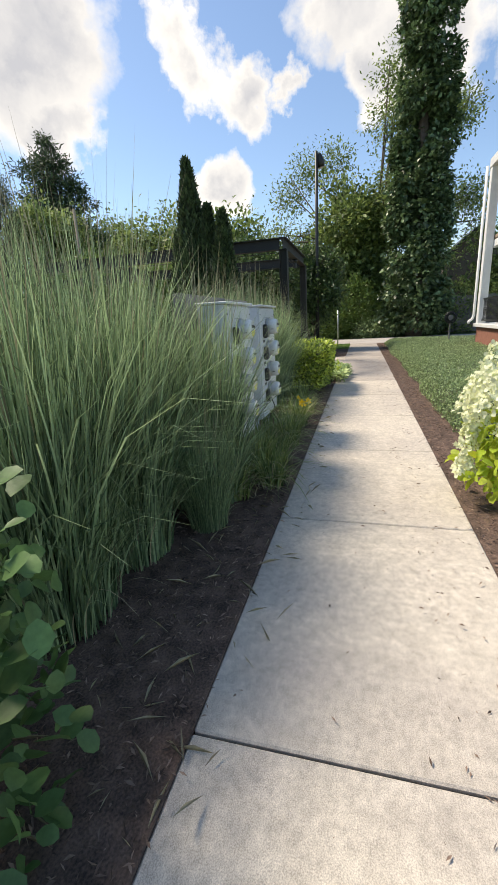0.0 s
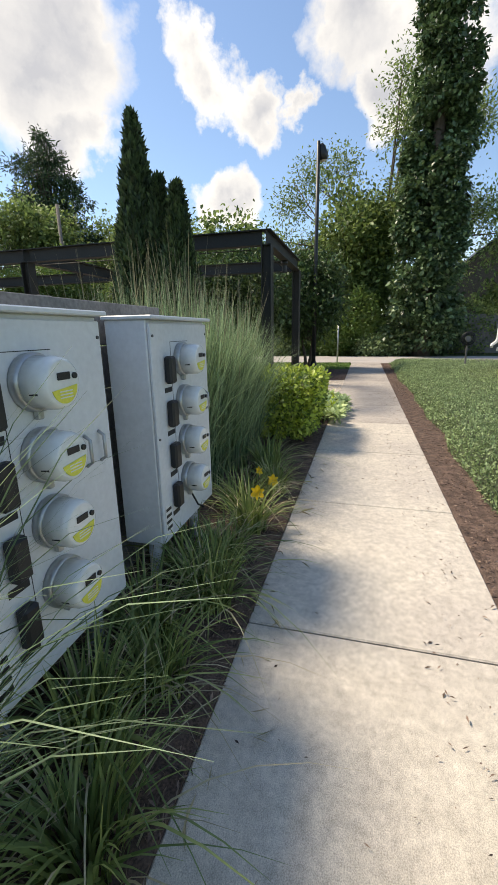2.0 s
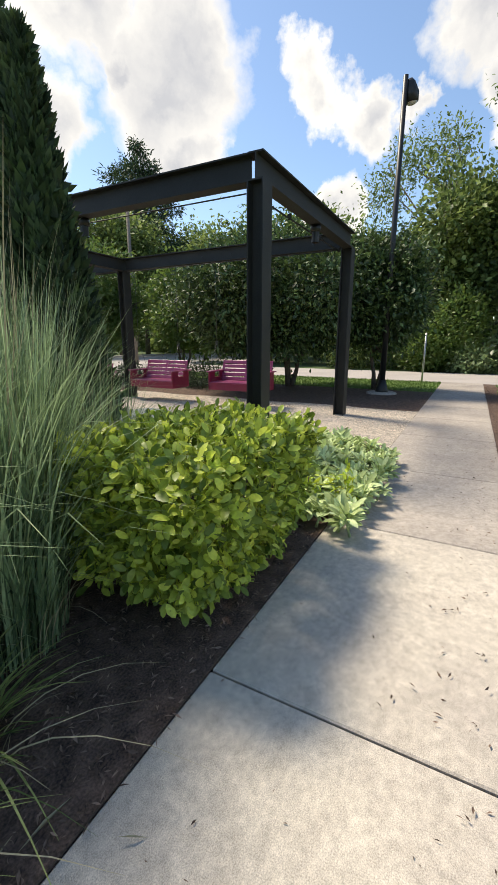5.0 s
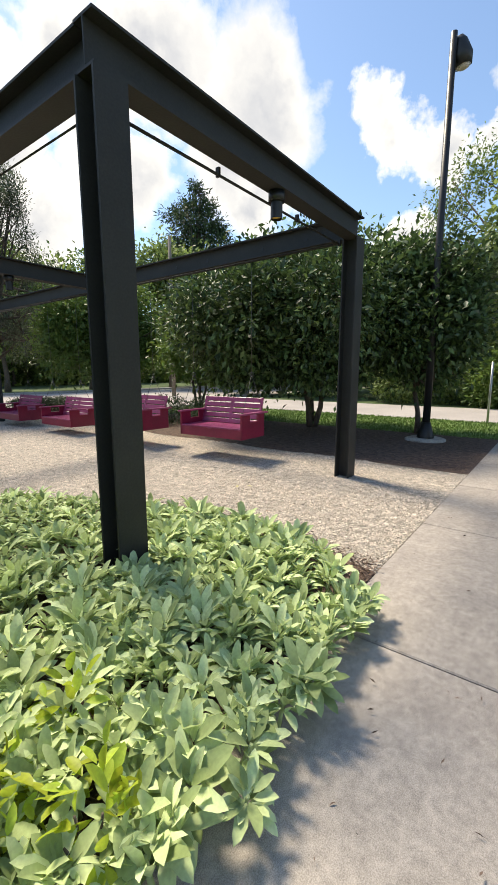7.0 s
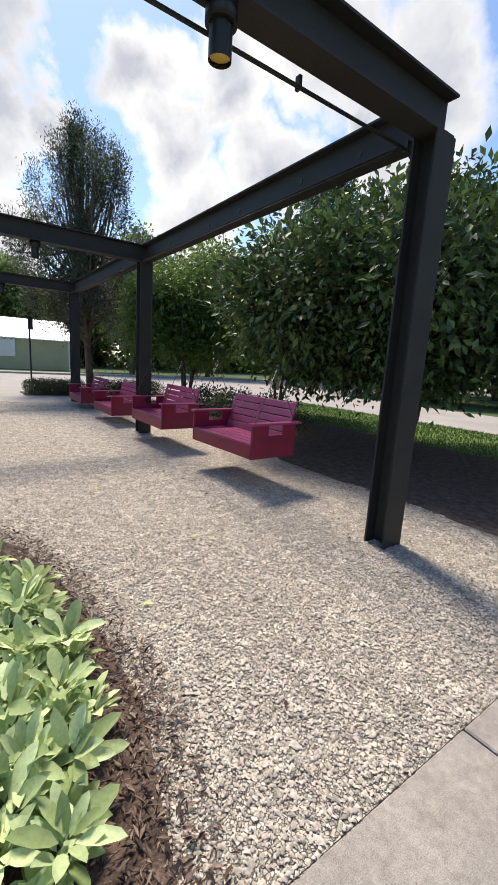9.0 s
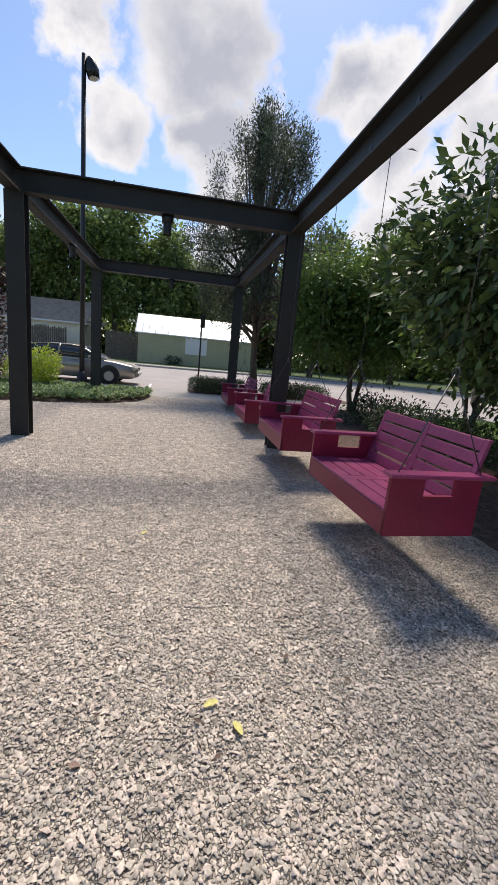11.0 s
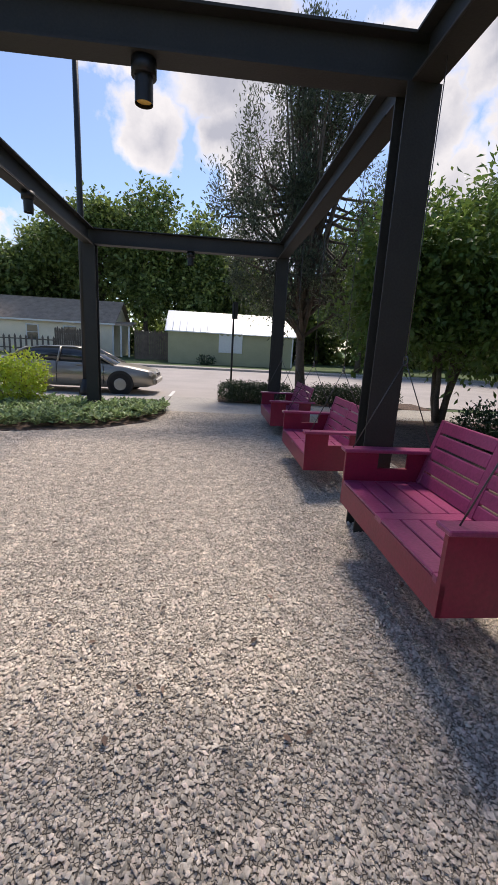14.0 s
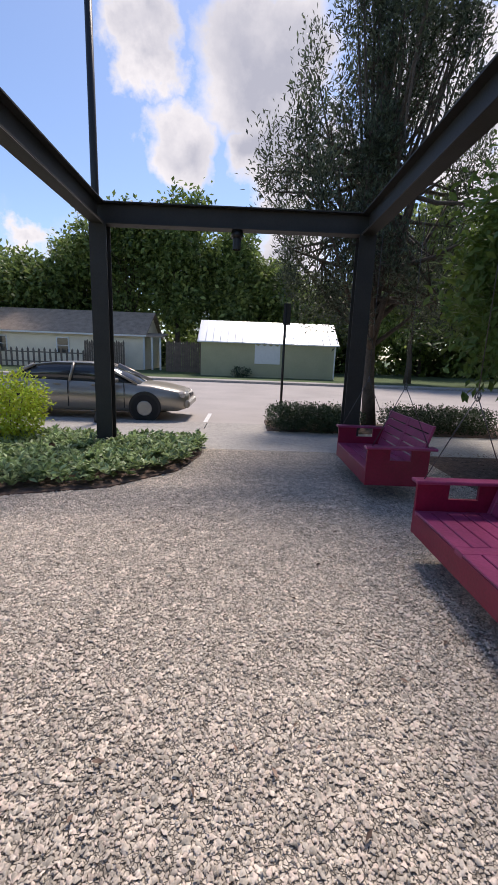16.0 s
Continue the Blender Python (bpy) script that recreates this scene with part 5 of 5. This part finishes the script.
t = thing("green_outbuilding", (4.1, 39.5, 0), "low green clapboard outbuilding with a white metal roof", "building")
part("wall", box((-5.0, -2.5, -0.05), (5.1, 2.5, 2.52)), M["wall_green"], t)
bm = bmesh.new()
prism(bm, [(-2.5, 2.52), (2.5, 2.52), (0, 4.0)], -5.0, 5.1, 0)
part("gable", bm, M["wall_green"], t)
bm = bmesh.new()
gable_roof(bm, -5.0, 5.1, -2.5, 2.5, 2.56, 4.1, 0.25)
part("roof", bm, M["roof_metal"], t, "white standing-seam metal roof")
for k in range(20):
    x = -5.2 + k * 0.55
    part("roof_seam", tube(bmesh.new(), [(x, -2.73, 2.52), (x, -0.02, 4.19)], 0.02, 4), M["roof_metal"], t)
for k in range(9):
    part("clapboard", box((-5.0, -2.525, 0.15 + k * 0.26), (5.1, -2.502, 0.15 + k * 0.26 + 0.245)), M["wall_green"], t)
part("boarded_window", prism(bmesh.new(), [(-0.95, 0.95), (0.95, 0.95), (0.95, 2.42), (0.71, 2.25), (0.47, 2.42), (0.24, 2.25), (0, 2.42), (-0.24, 2.25), (-0.47, 2.42), (-0.71, 2.25), (-0.95, 2.42)], -2.60, -2.53), M["white"], t, "white boarded window with a zigzag top")
part("corner_board", box((5.04, -2.56, 0.0), (5.14, -2.50, 2.5)), M["white"], t)
shrub("foundation_shrub", (2.2, 36.3, 0), [((0, 0, 0.32), (0.7, 0.5, 0.34))], 700, 0.11, M["boxwood"], "small rounded dark shrub against the outbuilding", 84, 0.6, 5, 0.06, DIAMOND)

t = thing("cream_house", (-14, 45.5, 0), "single-storey cream house with grey shingle roof", "house")
part("wall", box((-10, -3.5, -0.05), (7.6, 3.5, 3.0)), M["wall_cream"], t)
bm = bmesh.new()
prism(bm, [(-3.5, 3.0), (3.5, 3.0), (0, 4.9)], -10, 7.6, 0)
part("gable", bm, M["wall_cream"], t)
bm = bmesh.new()
gable_roof(bm, -10, 7.6, -3.5, 3.5, 3.05, 5.0, 0.35)
part("roof", bm, M["roof_grey"], t, "grey asphalt shingle roof")
part("fascia", box((-10.3, -3.93, 2.76), (7.95, -3.88, 2.90)), M["white"], t)
for x in (-4.6, 0.7, 3.9):
    wnd = part("window", box((x - 0.55, -3.56, 1.1), (x + 0.55, -3.50, 2.5)), M["white"], t)
    part("pane", box((x - 0.45, -3.575, 1.2), (x + 0.45, -3.562, 1.77)), M["car_glass"], wnd)
    part("pane", box((x - 0.45, -3.575, 1.83), (x + 0.45, -3.562, 2.4)), M["car_glass"], wnd)
bm = bmesh.new()
prism(bm, [(-11.8, 3.0), (-4.6, 3.0), (-8.2, 6.2)], -4.4, -3.6)
addbox(bm, (-11.5, -4.4, 0), (-4.9, -3.6, 3.0))
part("front_gable", bm, M["wall_cream"], t)
part("porch_roof", prism(bmesh.new(), [(-3.9, 2.75), (-1.2, 3.1), (-1.2, 3.2), (-3.9, 2.9)], 7.3, 9.4, 0), M["roof_grey"], t)
for x in (7.7, 8.4, 9.1):
    part("porch_post", box((x - 0.07, -3.7, 0), (x + 0.07, -3.56, 2.78)), M["white"], t)


def picket_fence(name, x0, x1, y, h, gap, label):
    t = thing(name, (x0, y, 0), label, "fence")
    x, k = 0.0, 0
    while x < x1 - x0:
        hh = h * (1 + 0.03 * math.sin(k * 2.3))
        part("picket", prism(bmesh.new(), [(x, 0.03), (x + 0.16, 0.03), (x + 0.16, hh - 0.16), (x + 0.08, hh), (x, hh - 0.16)], -0.012, 0.012), M["fence_wood"], t)
        x += 0.16 + gap
        k += 1
    for z in (0.4, h - 0.4):
        part("rail", box((0, 0.014, z), (x1 - x0, 0.06, z + 0.09)), M["fence_wood"], t)


picket_fence("picket_fence", -26, -10.6, 39.2, 1.55, 0.28, "weathered grey wooden picket fence along the yard")
picket_fence("stockade_fence", -10.5, -7.3, 39.4, 2.3, 0.02, "weathered grey pointed stockade fence section")
picket_fence("stockade_fence", -3.9, -0.9, 39.0, 2.45, 0.02, "weathered grey pointed stockade fence beside the outbuilding")

# woods behind the houses
rng = np.random.default_rng(51)
def far_tree(x, y, h, r, seed, leaf="leaf", n=2600, size=0.55, name="woodland_tree", label="dense green leafy tree behind the houses", low=0.25, bark="bark"):
    rg = np.random.default_rng(seed)
    bl = blobs_in(rg, (0, 0, h * (0.5 + low / 2)), (r, r, h * (0.5 - low / 2)), 13, r * 0.36) + [((0, 0, h * 0.55), (r * 0.7, r * 0.7, h * 0.3))]
    return tree(name, (x, y, -0.06), h * 0.8, bl, n, size, M[leaf], M[bark], label, r=h * 0.018, seed=seed, aspect=0.6, cluster=9, spread=r * 0.13, shell=0.5, group="woods behind the houses")


for i, (x, y, h, r) in enumerate(((-34, 50, 13, 5.5), (-27, 52, 12.5, 5), (-20.5, 50, 11.5, 4.6), (-15, 52, 13.0, 4.2), (-9.6, 50, 17.2, 4.3), (-4.6, 49, 17.2, 4.6), (0.4, 50, 15.2, 4.0), (4.6, 52, 11.8, 3.8), (9.6, 50, 10.8, 4.4), (15, 52, 11.0, 4.6), (22, 52, 12, 5.2), (30, 55, 13, 6), (39, 56, 13, 6), (-42, 54, 14, 6))):
    far_tree(x, y, h, r, 200 + i, n=12500, size=0.47)

rng = np.random.default_rng(88)
wb = [((x + rng.uniform(-2, 2), 57 + rng.uniform(-2, 3), rng.uniform(1.2, 4.0)), (4.5, 3.0, rng.uniform(3.5, 5.5))) for x in np.arange(-75, 75, 5.0)]
wb += [((47 + rng.uniform(-3, 3), y + rng.uniform(-2, 2), rng.uniform(2.5, 4.5)), (3.0, 4.5, rng.uniform(3.5, 6.0))) for y in np.arange(-45, 55, 5.0)]
wb += [((x, 53.5 + rng.uniform(-0.5, 0.5), 1.3), (3.2, 1.6, 2.2)) for x in np.arange(-30, 60, 4.0)]
tagged(new("far_woods", crown_mesh("far_woods", wb, 62000, 0.8, M["leaf"], 89, 0.7, 8, 0.5, DIAMOND, 0.2, 0.6)), "far green belt of dense woods", "woods", "", "stuff")
# ---------- beyond the side street ----------
for i, (x, y, h, r, leaf, sz) in enumerate(((29, 31, 17, 5.0, "leaf", 0.55), (22, 35, 13.5, 5.0, "leaf", 0.55), (14.5, 36, 13, 4.4, "leaf", 0.5), (36, 22, 14, 6, "leaf", 0.6), (33, 12, 12, 5.5, "leaf", 0.6), (42, 33, 16, 6, "leaf", 0.6),
                                            (25.5, 6.5, 7.5, 3.4, "leaf", 0.4), (24, 11.5, 6.5, 3.2, "leaf", 0.4), (24, 17, 6.5, 3.2, "leaf", 0.4), (30, 2, 8, 4.0, "leaf", 0.5))):
    far_tree(x, y, h, r, 230 + i, leaf, 11000, sz * 0.75, label="dense green leafy tree across the side street", low=0.05 if h < 9 else 0.25)
# pine
rng = np.random.default_rng(61)
bl = []
for k in range(11):
    z = 6.0 + k * 1.75
    for a in range(6):
        an = a * 1.047 + k * 0.7 + rng.uniform(-0.3, 0.3)
        rr = np.interp(z, [6, 13, 19, 24.2], [5.4, 5.6, 4.2, 0.8]) * rng.uniform(0.7, 1.2)
        bl.append(((rr * 0.62 * math.cos(an), rr * 0.62 * math.sin(an), z + rng.uniform(-0.5, 0.5)), (rr * 0.42, rr * 0.42, 0.55)))
tree("pine", (37.5, 35.0, -0.06), 24.5, bl, 26000, 0.55, M["needle"], M["bark"], "tall dark layered pine beyond the street", r=0.28, seed=62, aspect=0.25, cluster=9, spread=0.30, shell=0.3)
t = thing("utility_pole", (18.2, 19.0, 0), "weathered grey wooden utility pole", "utility pole")
part("pole", tube(bmesh.new(), [(0, 0, -0.05), (0, 0, 10.4)], [0.15, 0.11], 10), M["bark_pale"], t)

# ivy-clad trunk
rng = np.random.default_rng(71)
t = thing("ivy_clad_tree", (20, -5.6, -0.06), "tall tree trunk wholly wrapped in dark ivy", "tree")
part("trunk", tube(bmesh.new(), [(0, 0, -0.05), (0.1, 0, 8), (0.2, 0.1, 19)], [0.55, 0.42, 0.2], 10), M["bark"], t)
bl = []
for k in range(110):
    z = rng.uniform(0.3, 20.5)
    a = rng.uniform(0, 2 * math.pi)
    wd = np.interp(z, [0, 3, 6, 10, 14, 20], [2.3, 2.1, 1.95, 1.8, 1.7, 1.5])
    bl.append(((wd * 0.6 * math.cos(a), wd * 0.6 * math.sin(a), z), (wd * 0.48, wd * 0.48, 0.75)))
part("ivy", crown_mesh("ivy", bl, 50000, 0.27, M["ivy"], 72, 0.75, 6, 0.12, DIAMOND, 0.6, 0.7), M["ivy"], t, "dense dark ivy leaves")
# airy tree behind, with bushes below it
rng = np.random.default_rng(73)
bl = []
for k in range(34):
    y, z = rng.uniform(-11, 5.0), rng.uniform(5.0, 18.5)
    top = np.interp(y, [-11, -6, -3, 2, 5], [15, 20, 19, 15.5, 12.5])
    if z < top:
        bl.append(((rng.uniform(-2, 2), y + 3.0, z), (1.3, 1.3, 1.1)))
tree("airy_tree", (27, -3.0, -0.06), 14, bl, 30000, 0.26, M["leaf"], M["bark"], "tall airy green tree with open spreading limbs", r=0.3, seed=74, aspect=0.45, cluster=8, spread=0.55, shell=0.3, fork=0.2)
far_tree(25, -1.2, 12.5, 3.6, 75, "leaf", 15000, 0.36, label="dense olive-green tree at the end of the walk", low=0.1)
far_tree(27, -13.5, 6.0, 3.2, 76, "leaf", 5000, 0.42, label="green leafy tree behind the ivy-clad trunk", low=0.2)
for x, y, r, h, k in ((21, -1.6, 1.5, 4.4, "magnolia_lit"), (20.6, -0.3, 1.3, 2.6, "magnolia_lit"), (20.2, -2.6, 1.0, 1.2, "cover"), (20.3, -3.6, 0.9, 1.0, "cover"), (22, 1.6, 1.8, 4.6, "leaf"), (21.5, 4.2, 1.7, 3.2, "leaf"), (22, -8.3, 1.8, 3.6, "leaf"), (23, -12, 2.4, 3.8, "leaf")):
    shrub("roadside_bush", (x, y, -0.06), [((0, 0, h * 0.5), (r, r, h * 0.5)), ((0.2, r * 0.4, h * 0.35), (r * 0.8, r * 0.8, h * 0.35))], 4200, 0.2, M[k], "leafy green roadside bush beyond the walk", int(40 * r + 10 * h + y), 0.55, 6, 0.14, DIAMOND, group="roadside bushes")
t = thing("board_fence", (21.6, -6.4, 0), "weathered grey board fence beyond the lawn", "fence")
for k in range(34):
    part("board", box((-0.012, -k * 0.15 - 0.143, 0.05), (0.012, -k * 0.15, 2.5), 0.002), M["wood"], t)
for z in (0.4, 2.1):
    part("rail", box((0.014, -5.1, z), (0.06, 0, z + 0.09)), M["wood"], t)

# hose reel in front of the board fence
t = thing("hose_reel", (9.0, -5.92, 0.2), "black garden hose reel on a short post", "hose reel")
part("post", box((-0.03, -0.03, -0.1), (0.03, 0.03, 1.05), 0.004), M["wood"], t)
bm = bmesh.new()
for k in range(5):
    x = -0.06 - 0.02 * (k % 2)
    rr = 0.14 + 0.028 * k
    tube(bm, [(x, rr * math.cos(a), 1.05 + rr * math.sin(a)) for a in np.linspace(0, 2 * math.pi, 19)], 0.014, 5, cap=False)
part("hose", bm, M["blackplastic"], t)
part("drum", tube(bmesh.new(), [(-0.10, 0, 1.05), (-0.032, 0, 1.05)], 0.10, 14), M["wood"], t)

# dark-roofed house far behind the fence
t = thing("distant_house", (40, -13.2, 0), "far dark-roofed gabled house half hidden by trees", "house")
part("wall", box((-3, -3.2, -0.05), (4, 3.2, 6.6)), M["bark"], t)
part("gable", prism(bmesh.new(), [(-3.2, 6.6), (3.2, 6.6), (0, 9.3)], -3.0, 4.0, 0), M["bark"], t)
bm = bmesh.new()
for ya in (-3.7, 3.7):
    prism(bm, [(ya, 6.3), (0, 9.42), (0, 9.6), (ya, 6.5)], -3.4, 4.4, 0)
part("roof", bm, M["blackplastic"], t, "dark shingle roof")

# porch corner of the house beside the lawn
t = thing("porch_house", (6.75, -6.42, 0.16), "white two-storey house porch corner with square column", "house")
part("floor", box((-5.0, -6.0, 0.72), (0.1, 0.05, 0.84), 0.01), M["white"], t, "white porch floor edge")
part("foundation", box((-5.0, -6.0, -0.25), (0.0, -0.06, 0.72)), M["brick"], t, "red brick porch foundation")
part("column", box((-0.28, -0.30, 0.84), (0.0, -0.02, 6.2), 0.012), M["white"], t)
part("porch_beam", box((-5.0, -6.0, 3.55), (0.0, -0.32, 3.80), 0.01), M["white"], t)
part("porch_roof", prism(bmesh.new(), [(-6.0, 4.9), (-0.32, 3.85), (-0.32, 3.95), (-6.0, 5.0)], -5.2, 0.25, 0), M["roof_grey"], t)
part("eaves_beam", box((-5.0, -6.0, 6.2), (0.02, 0.0, 6.5), 0.01), M["white"], t)
part("roof", prism(bmesh.new(), [(-6.0, 8.6), (-0.3, 6.5), (-0.3, 6.58), (-6.0, 8.7)], -5.2, 0.1, 0), M["roof_grey"], t)
part("downspout", tube(bmesh.new(), [(0.06, 0.06, 6.3), (0.06, 0.06, 1.15), (0.06, 0.10, 1.02), (-0.02, 0.24, 0.93), (-0.10, 0.26, 0.86)], 0.05, 8), M["white"], t, "white downspout")
for z in (0.94, 1.72):
    part("rail", box((-4.9, -0.20, z), (-0.3, -0.14, z + 0.05)), M["black"], t)
for k in range(34):
    part("baluster", box((-0.38 - k * 0.13, -0.18, 0.98), (-0.36 - k * 0.13, -0.16, 1.72)), M["black"], t)
part("wall", box((-5.0, -6.0, 0.84), (-3.0, -1.4, 6.2)), M["white"], t)

# ---------- loose pieces on the ground ----------
def stones(rng, n, inside, size):
    P = []
    while len(P) < n:
        x, y = rng.uniform(-1.5, 5.4), rng.uniform(-1.478, 12.2)
        if inside(x, y):
            P.append((x, y))
    P = np.array(P)
    s = size * np.exp(rng.normal(size=n) * 0.40).clip(0.45, 2.3)
    an = np.arange(4) * 2 * math.pi / 4
    ring = np.stack([np.cos(an), np.sin(an), np.full(4, -0.25)], -1)
    oc = np.concatenate([ring, [[0.0, 0.0, 0.75]]])
    fc = np.array([[i, (i + 1) % 4, 4] for i in range(4)])
    J = oc[None] + rng.normal(size=(n, 5, 3)) * np.array([0.24, 0.24, 0.36])
    J = J * np.stack([rng.uniform(0.8, 1.5, n), rng.uniform(0.65, 1.1, n), rng.uniform(0.5, 0.95, n)], -1)[:, None]
    a = rng.uniform(0, 2 * math.pi, n)
    c, sn = np.cos(a)[:, None], np.sin(a)[:, None]
    X = np.stack([J[..., 0] * c - J[..., 1] * sn, J[..., 0] * sn + J[..., 1] * c, J[..., 2]], -1) * s[:, None, None]
    X += np.c_[P, rng.uniform(-0.002, 0.006, n)][:, None]
    return X.reshape(-1, 3), (fc[None] + (np.arange(n) * 5)[:, None, None]).reshape(-1, 3)


def on_gravel(x, y):
    edge = np.interp(y, [-1.47, -0.6, 0.3, 1.3, 2.4, 3.2], [1.32, 1.5, 1.46, 1.25, 0.7, -2.0])
    if y > 9.1:
        ge = np.interp(x, [-6, -1.6, -0.3, 0.8, 1.5, 1.72], [9.2, 9.3, 9.6, 10.0, 10.8, 11.7])
        if x < 1.75 and y > ge:
            return False
    if y > 10.5 and RNG.random() < 0.5:
        return False
    return x > edge - 0.05 and x < 5.35 + 0.15 * math.sin(y * 2.1)


tagged(new("gravel_stones", mesh_np("gravel_stones", *stones(np.random.default_rng(91), 400000, on_gravel, 0.0068), M["stone"])), "loose pale tan and grey gravel stones", "gravel", "", "stuff")


def chips(n, inside, lim, seed, material, size, thin=1.0):
    rng = np.random.default_rng(seed)
    P = []
    while len(P) < n:
        x, y = rng.uniform(lim[0], lim[1]), rng.uniform(lim[2], lim[3])
        if inside(x, y):
            P.append((x, y))
    C = np.c_[np.array(P), rng.uniform(0.012, 0.035, n)]
    az = rng.uniform(0, 2 * math.pi, n)
    D = np.stack([np.cos(az), np.sin(az), rng.normal(size=n) * 0.25], -1)
    L = size * rng.uniform(0.4, 1.8, n)
    return leaf_arrays(C, D, unit(rng.normal(size=C.shape) * 0.4 + np.array([0, 0, 1.0])), L, L * rng.uniform(0.12, 0.35, n) * thin)


tagged(new("mulch_chips", mesh_np("mulch_chips", *chips(26000, lambda x, y: True, (-12.5, 1.45, -1.5, 0.6), 92, M["chip"], 0.028), M["chip"])), "dark shredded bark mulch chips", "mulch", "", "stuff")
tagged(new("mulch_chips_strip", mesh_np("mulch_chips_strip", *chips(14000, lambda x, y: True, (-12, 12, -3.5, -2.9), 93, M["chip"], 0.026), M["chip"])), "dark shredded bark mulch along the walk", "mulch", "", "stuff")
tagged(new("mulch_chips_trees", mesh_np("mulch_chips_trees", *chips(15000, lambda x, y: True, (5.2, 9.5, -1.45, 12.4), 94, M["chip"], 0.03), M["chip"])), "dark bark mulch under the trees", "mulch", "", "stuff")
tagged(new("dry_stalks", mesh_np("dry_stalks", *chips(260, lambda x, y: True, (-11.8, -4, -1.7, -0.9), 95, M["straw"], 0.11, 0.2), M["straw"])), "scattered dry straw stalks on the mulch", "debris", "", "stuff")
tagged(new("walk_debris", mesh_np("walk_debris", *[(lambda a: (a[0] - np.array([0, 0, 0.009]), a[1]))(chips(900, lambda x, y: RNG.random() < (0.12 + 0.88 * (y < -2.45)), (-11.5, 3.5, -2.95, -1.55), 96, M["chip"], 0.022))][0], M["chip"])), "small dry leaf scraps scattered on the walk", "debris", "", "stuff")
rng = np.random.default_rng(97)
n = 20000
C = np.c_[rng.uniform(9.5, 13.4, n), rng.uniform(-1.45, 11.5, n), np.full(n, -0.012)]
V, F = blade_arrays(rng, C, rng.uniform(0.03, 0.08, n), rng.uniform(0.1, 0.8, n), np.full(n, 0.018), rng.uniform(0, 6.28, n), 2, 0.1)
tagged(new("lawn_grass", mesh_np("lawn_grass", V, F, M["lawn"])), "short bright green lawn grass", "grass", "", "stuff")
rng = np.random.default_rng(101)
n = 420
C = np.c_[rng.uniform(1.3, 5.0, n), rng.uniform(-1.3, 11.0, n), np.full(n, 0.014)]
D = np.stack([np.cos(rng.uniform(0, 6.28, n)), np.sin(rng.uniform(0, 6.28, n)), 0.1 * rng.random(n)], -1)
L = rng.uniform(0.02, 0.06, n)
tagged(new("gravel_litter", mesh_np("gravel_litter", *leaf_arrays(C, D, np.tile([[0.0, 0.0, 1.0]], (n, 1)), L, L * rng.uniform(0.15, 0.5, n)), M["chip"])), "brown leaf scraps and twigs lying on the gravel", "debris", "", "stuff")
for x, y, a in ((2.6, 0.9, 0.4), (2.75, 0.75, 1.9), (1.9, 0.1, 2.6), (2.2, 2.6, 0.9)):
    t = thing("fallen_leaf", (x, y, 0.016), "pale yellow fallen leaf on the gravel", "leaf", "fallen leaves")
    part("leaf", mesh_np("leaf", *leaf_arrays(np.array([[0.0, 0, 0]]), np.array([[math.cos(a), math.sin(a), 0.1]]), np.array([[0.1, 0, 1.0]]), np.array([0.075]), np.array([0.035]), OVAL), M["yellow_leaf"]), M["yellow_leaf"], t)


def near_edge(x, y):
    e = np.interp(y, [-1.47, -0.6, 0.3, 1.3, 2.4, 3.2], [1.36, 1.56, 1.52, 1.32, 0.7, -2.0])
    return -0.3 < x - e < 0.22 * RNG.random() ** 0.5


tagged(new("mulch_spill", mesh_np("mulch_spill", *chips(5200, near_edge, (-0.5, 1.85, -1.47, 2.8), 98, M["chip"], 0.032), M["chip"])), "bark mulch spilling over the gravel edge", "mulch", "", "stuff")
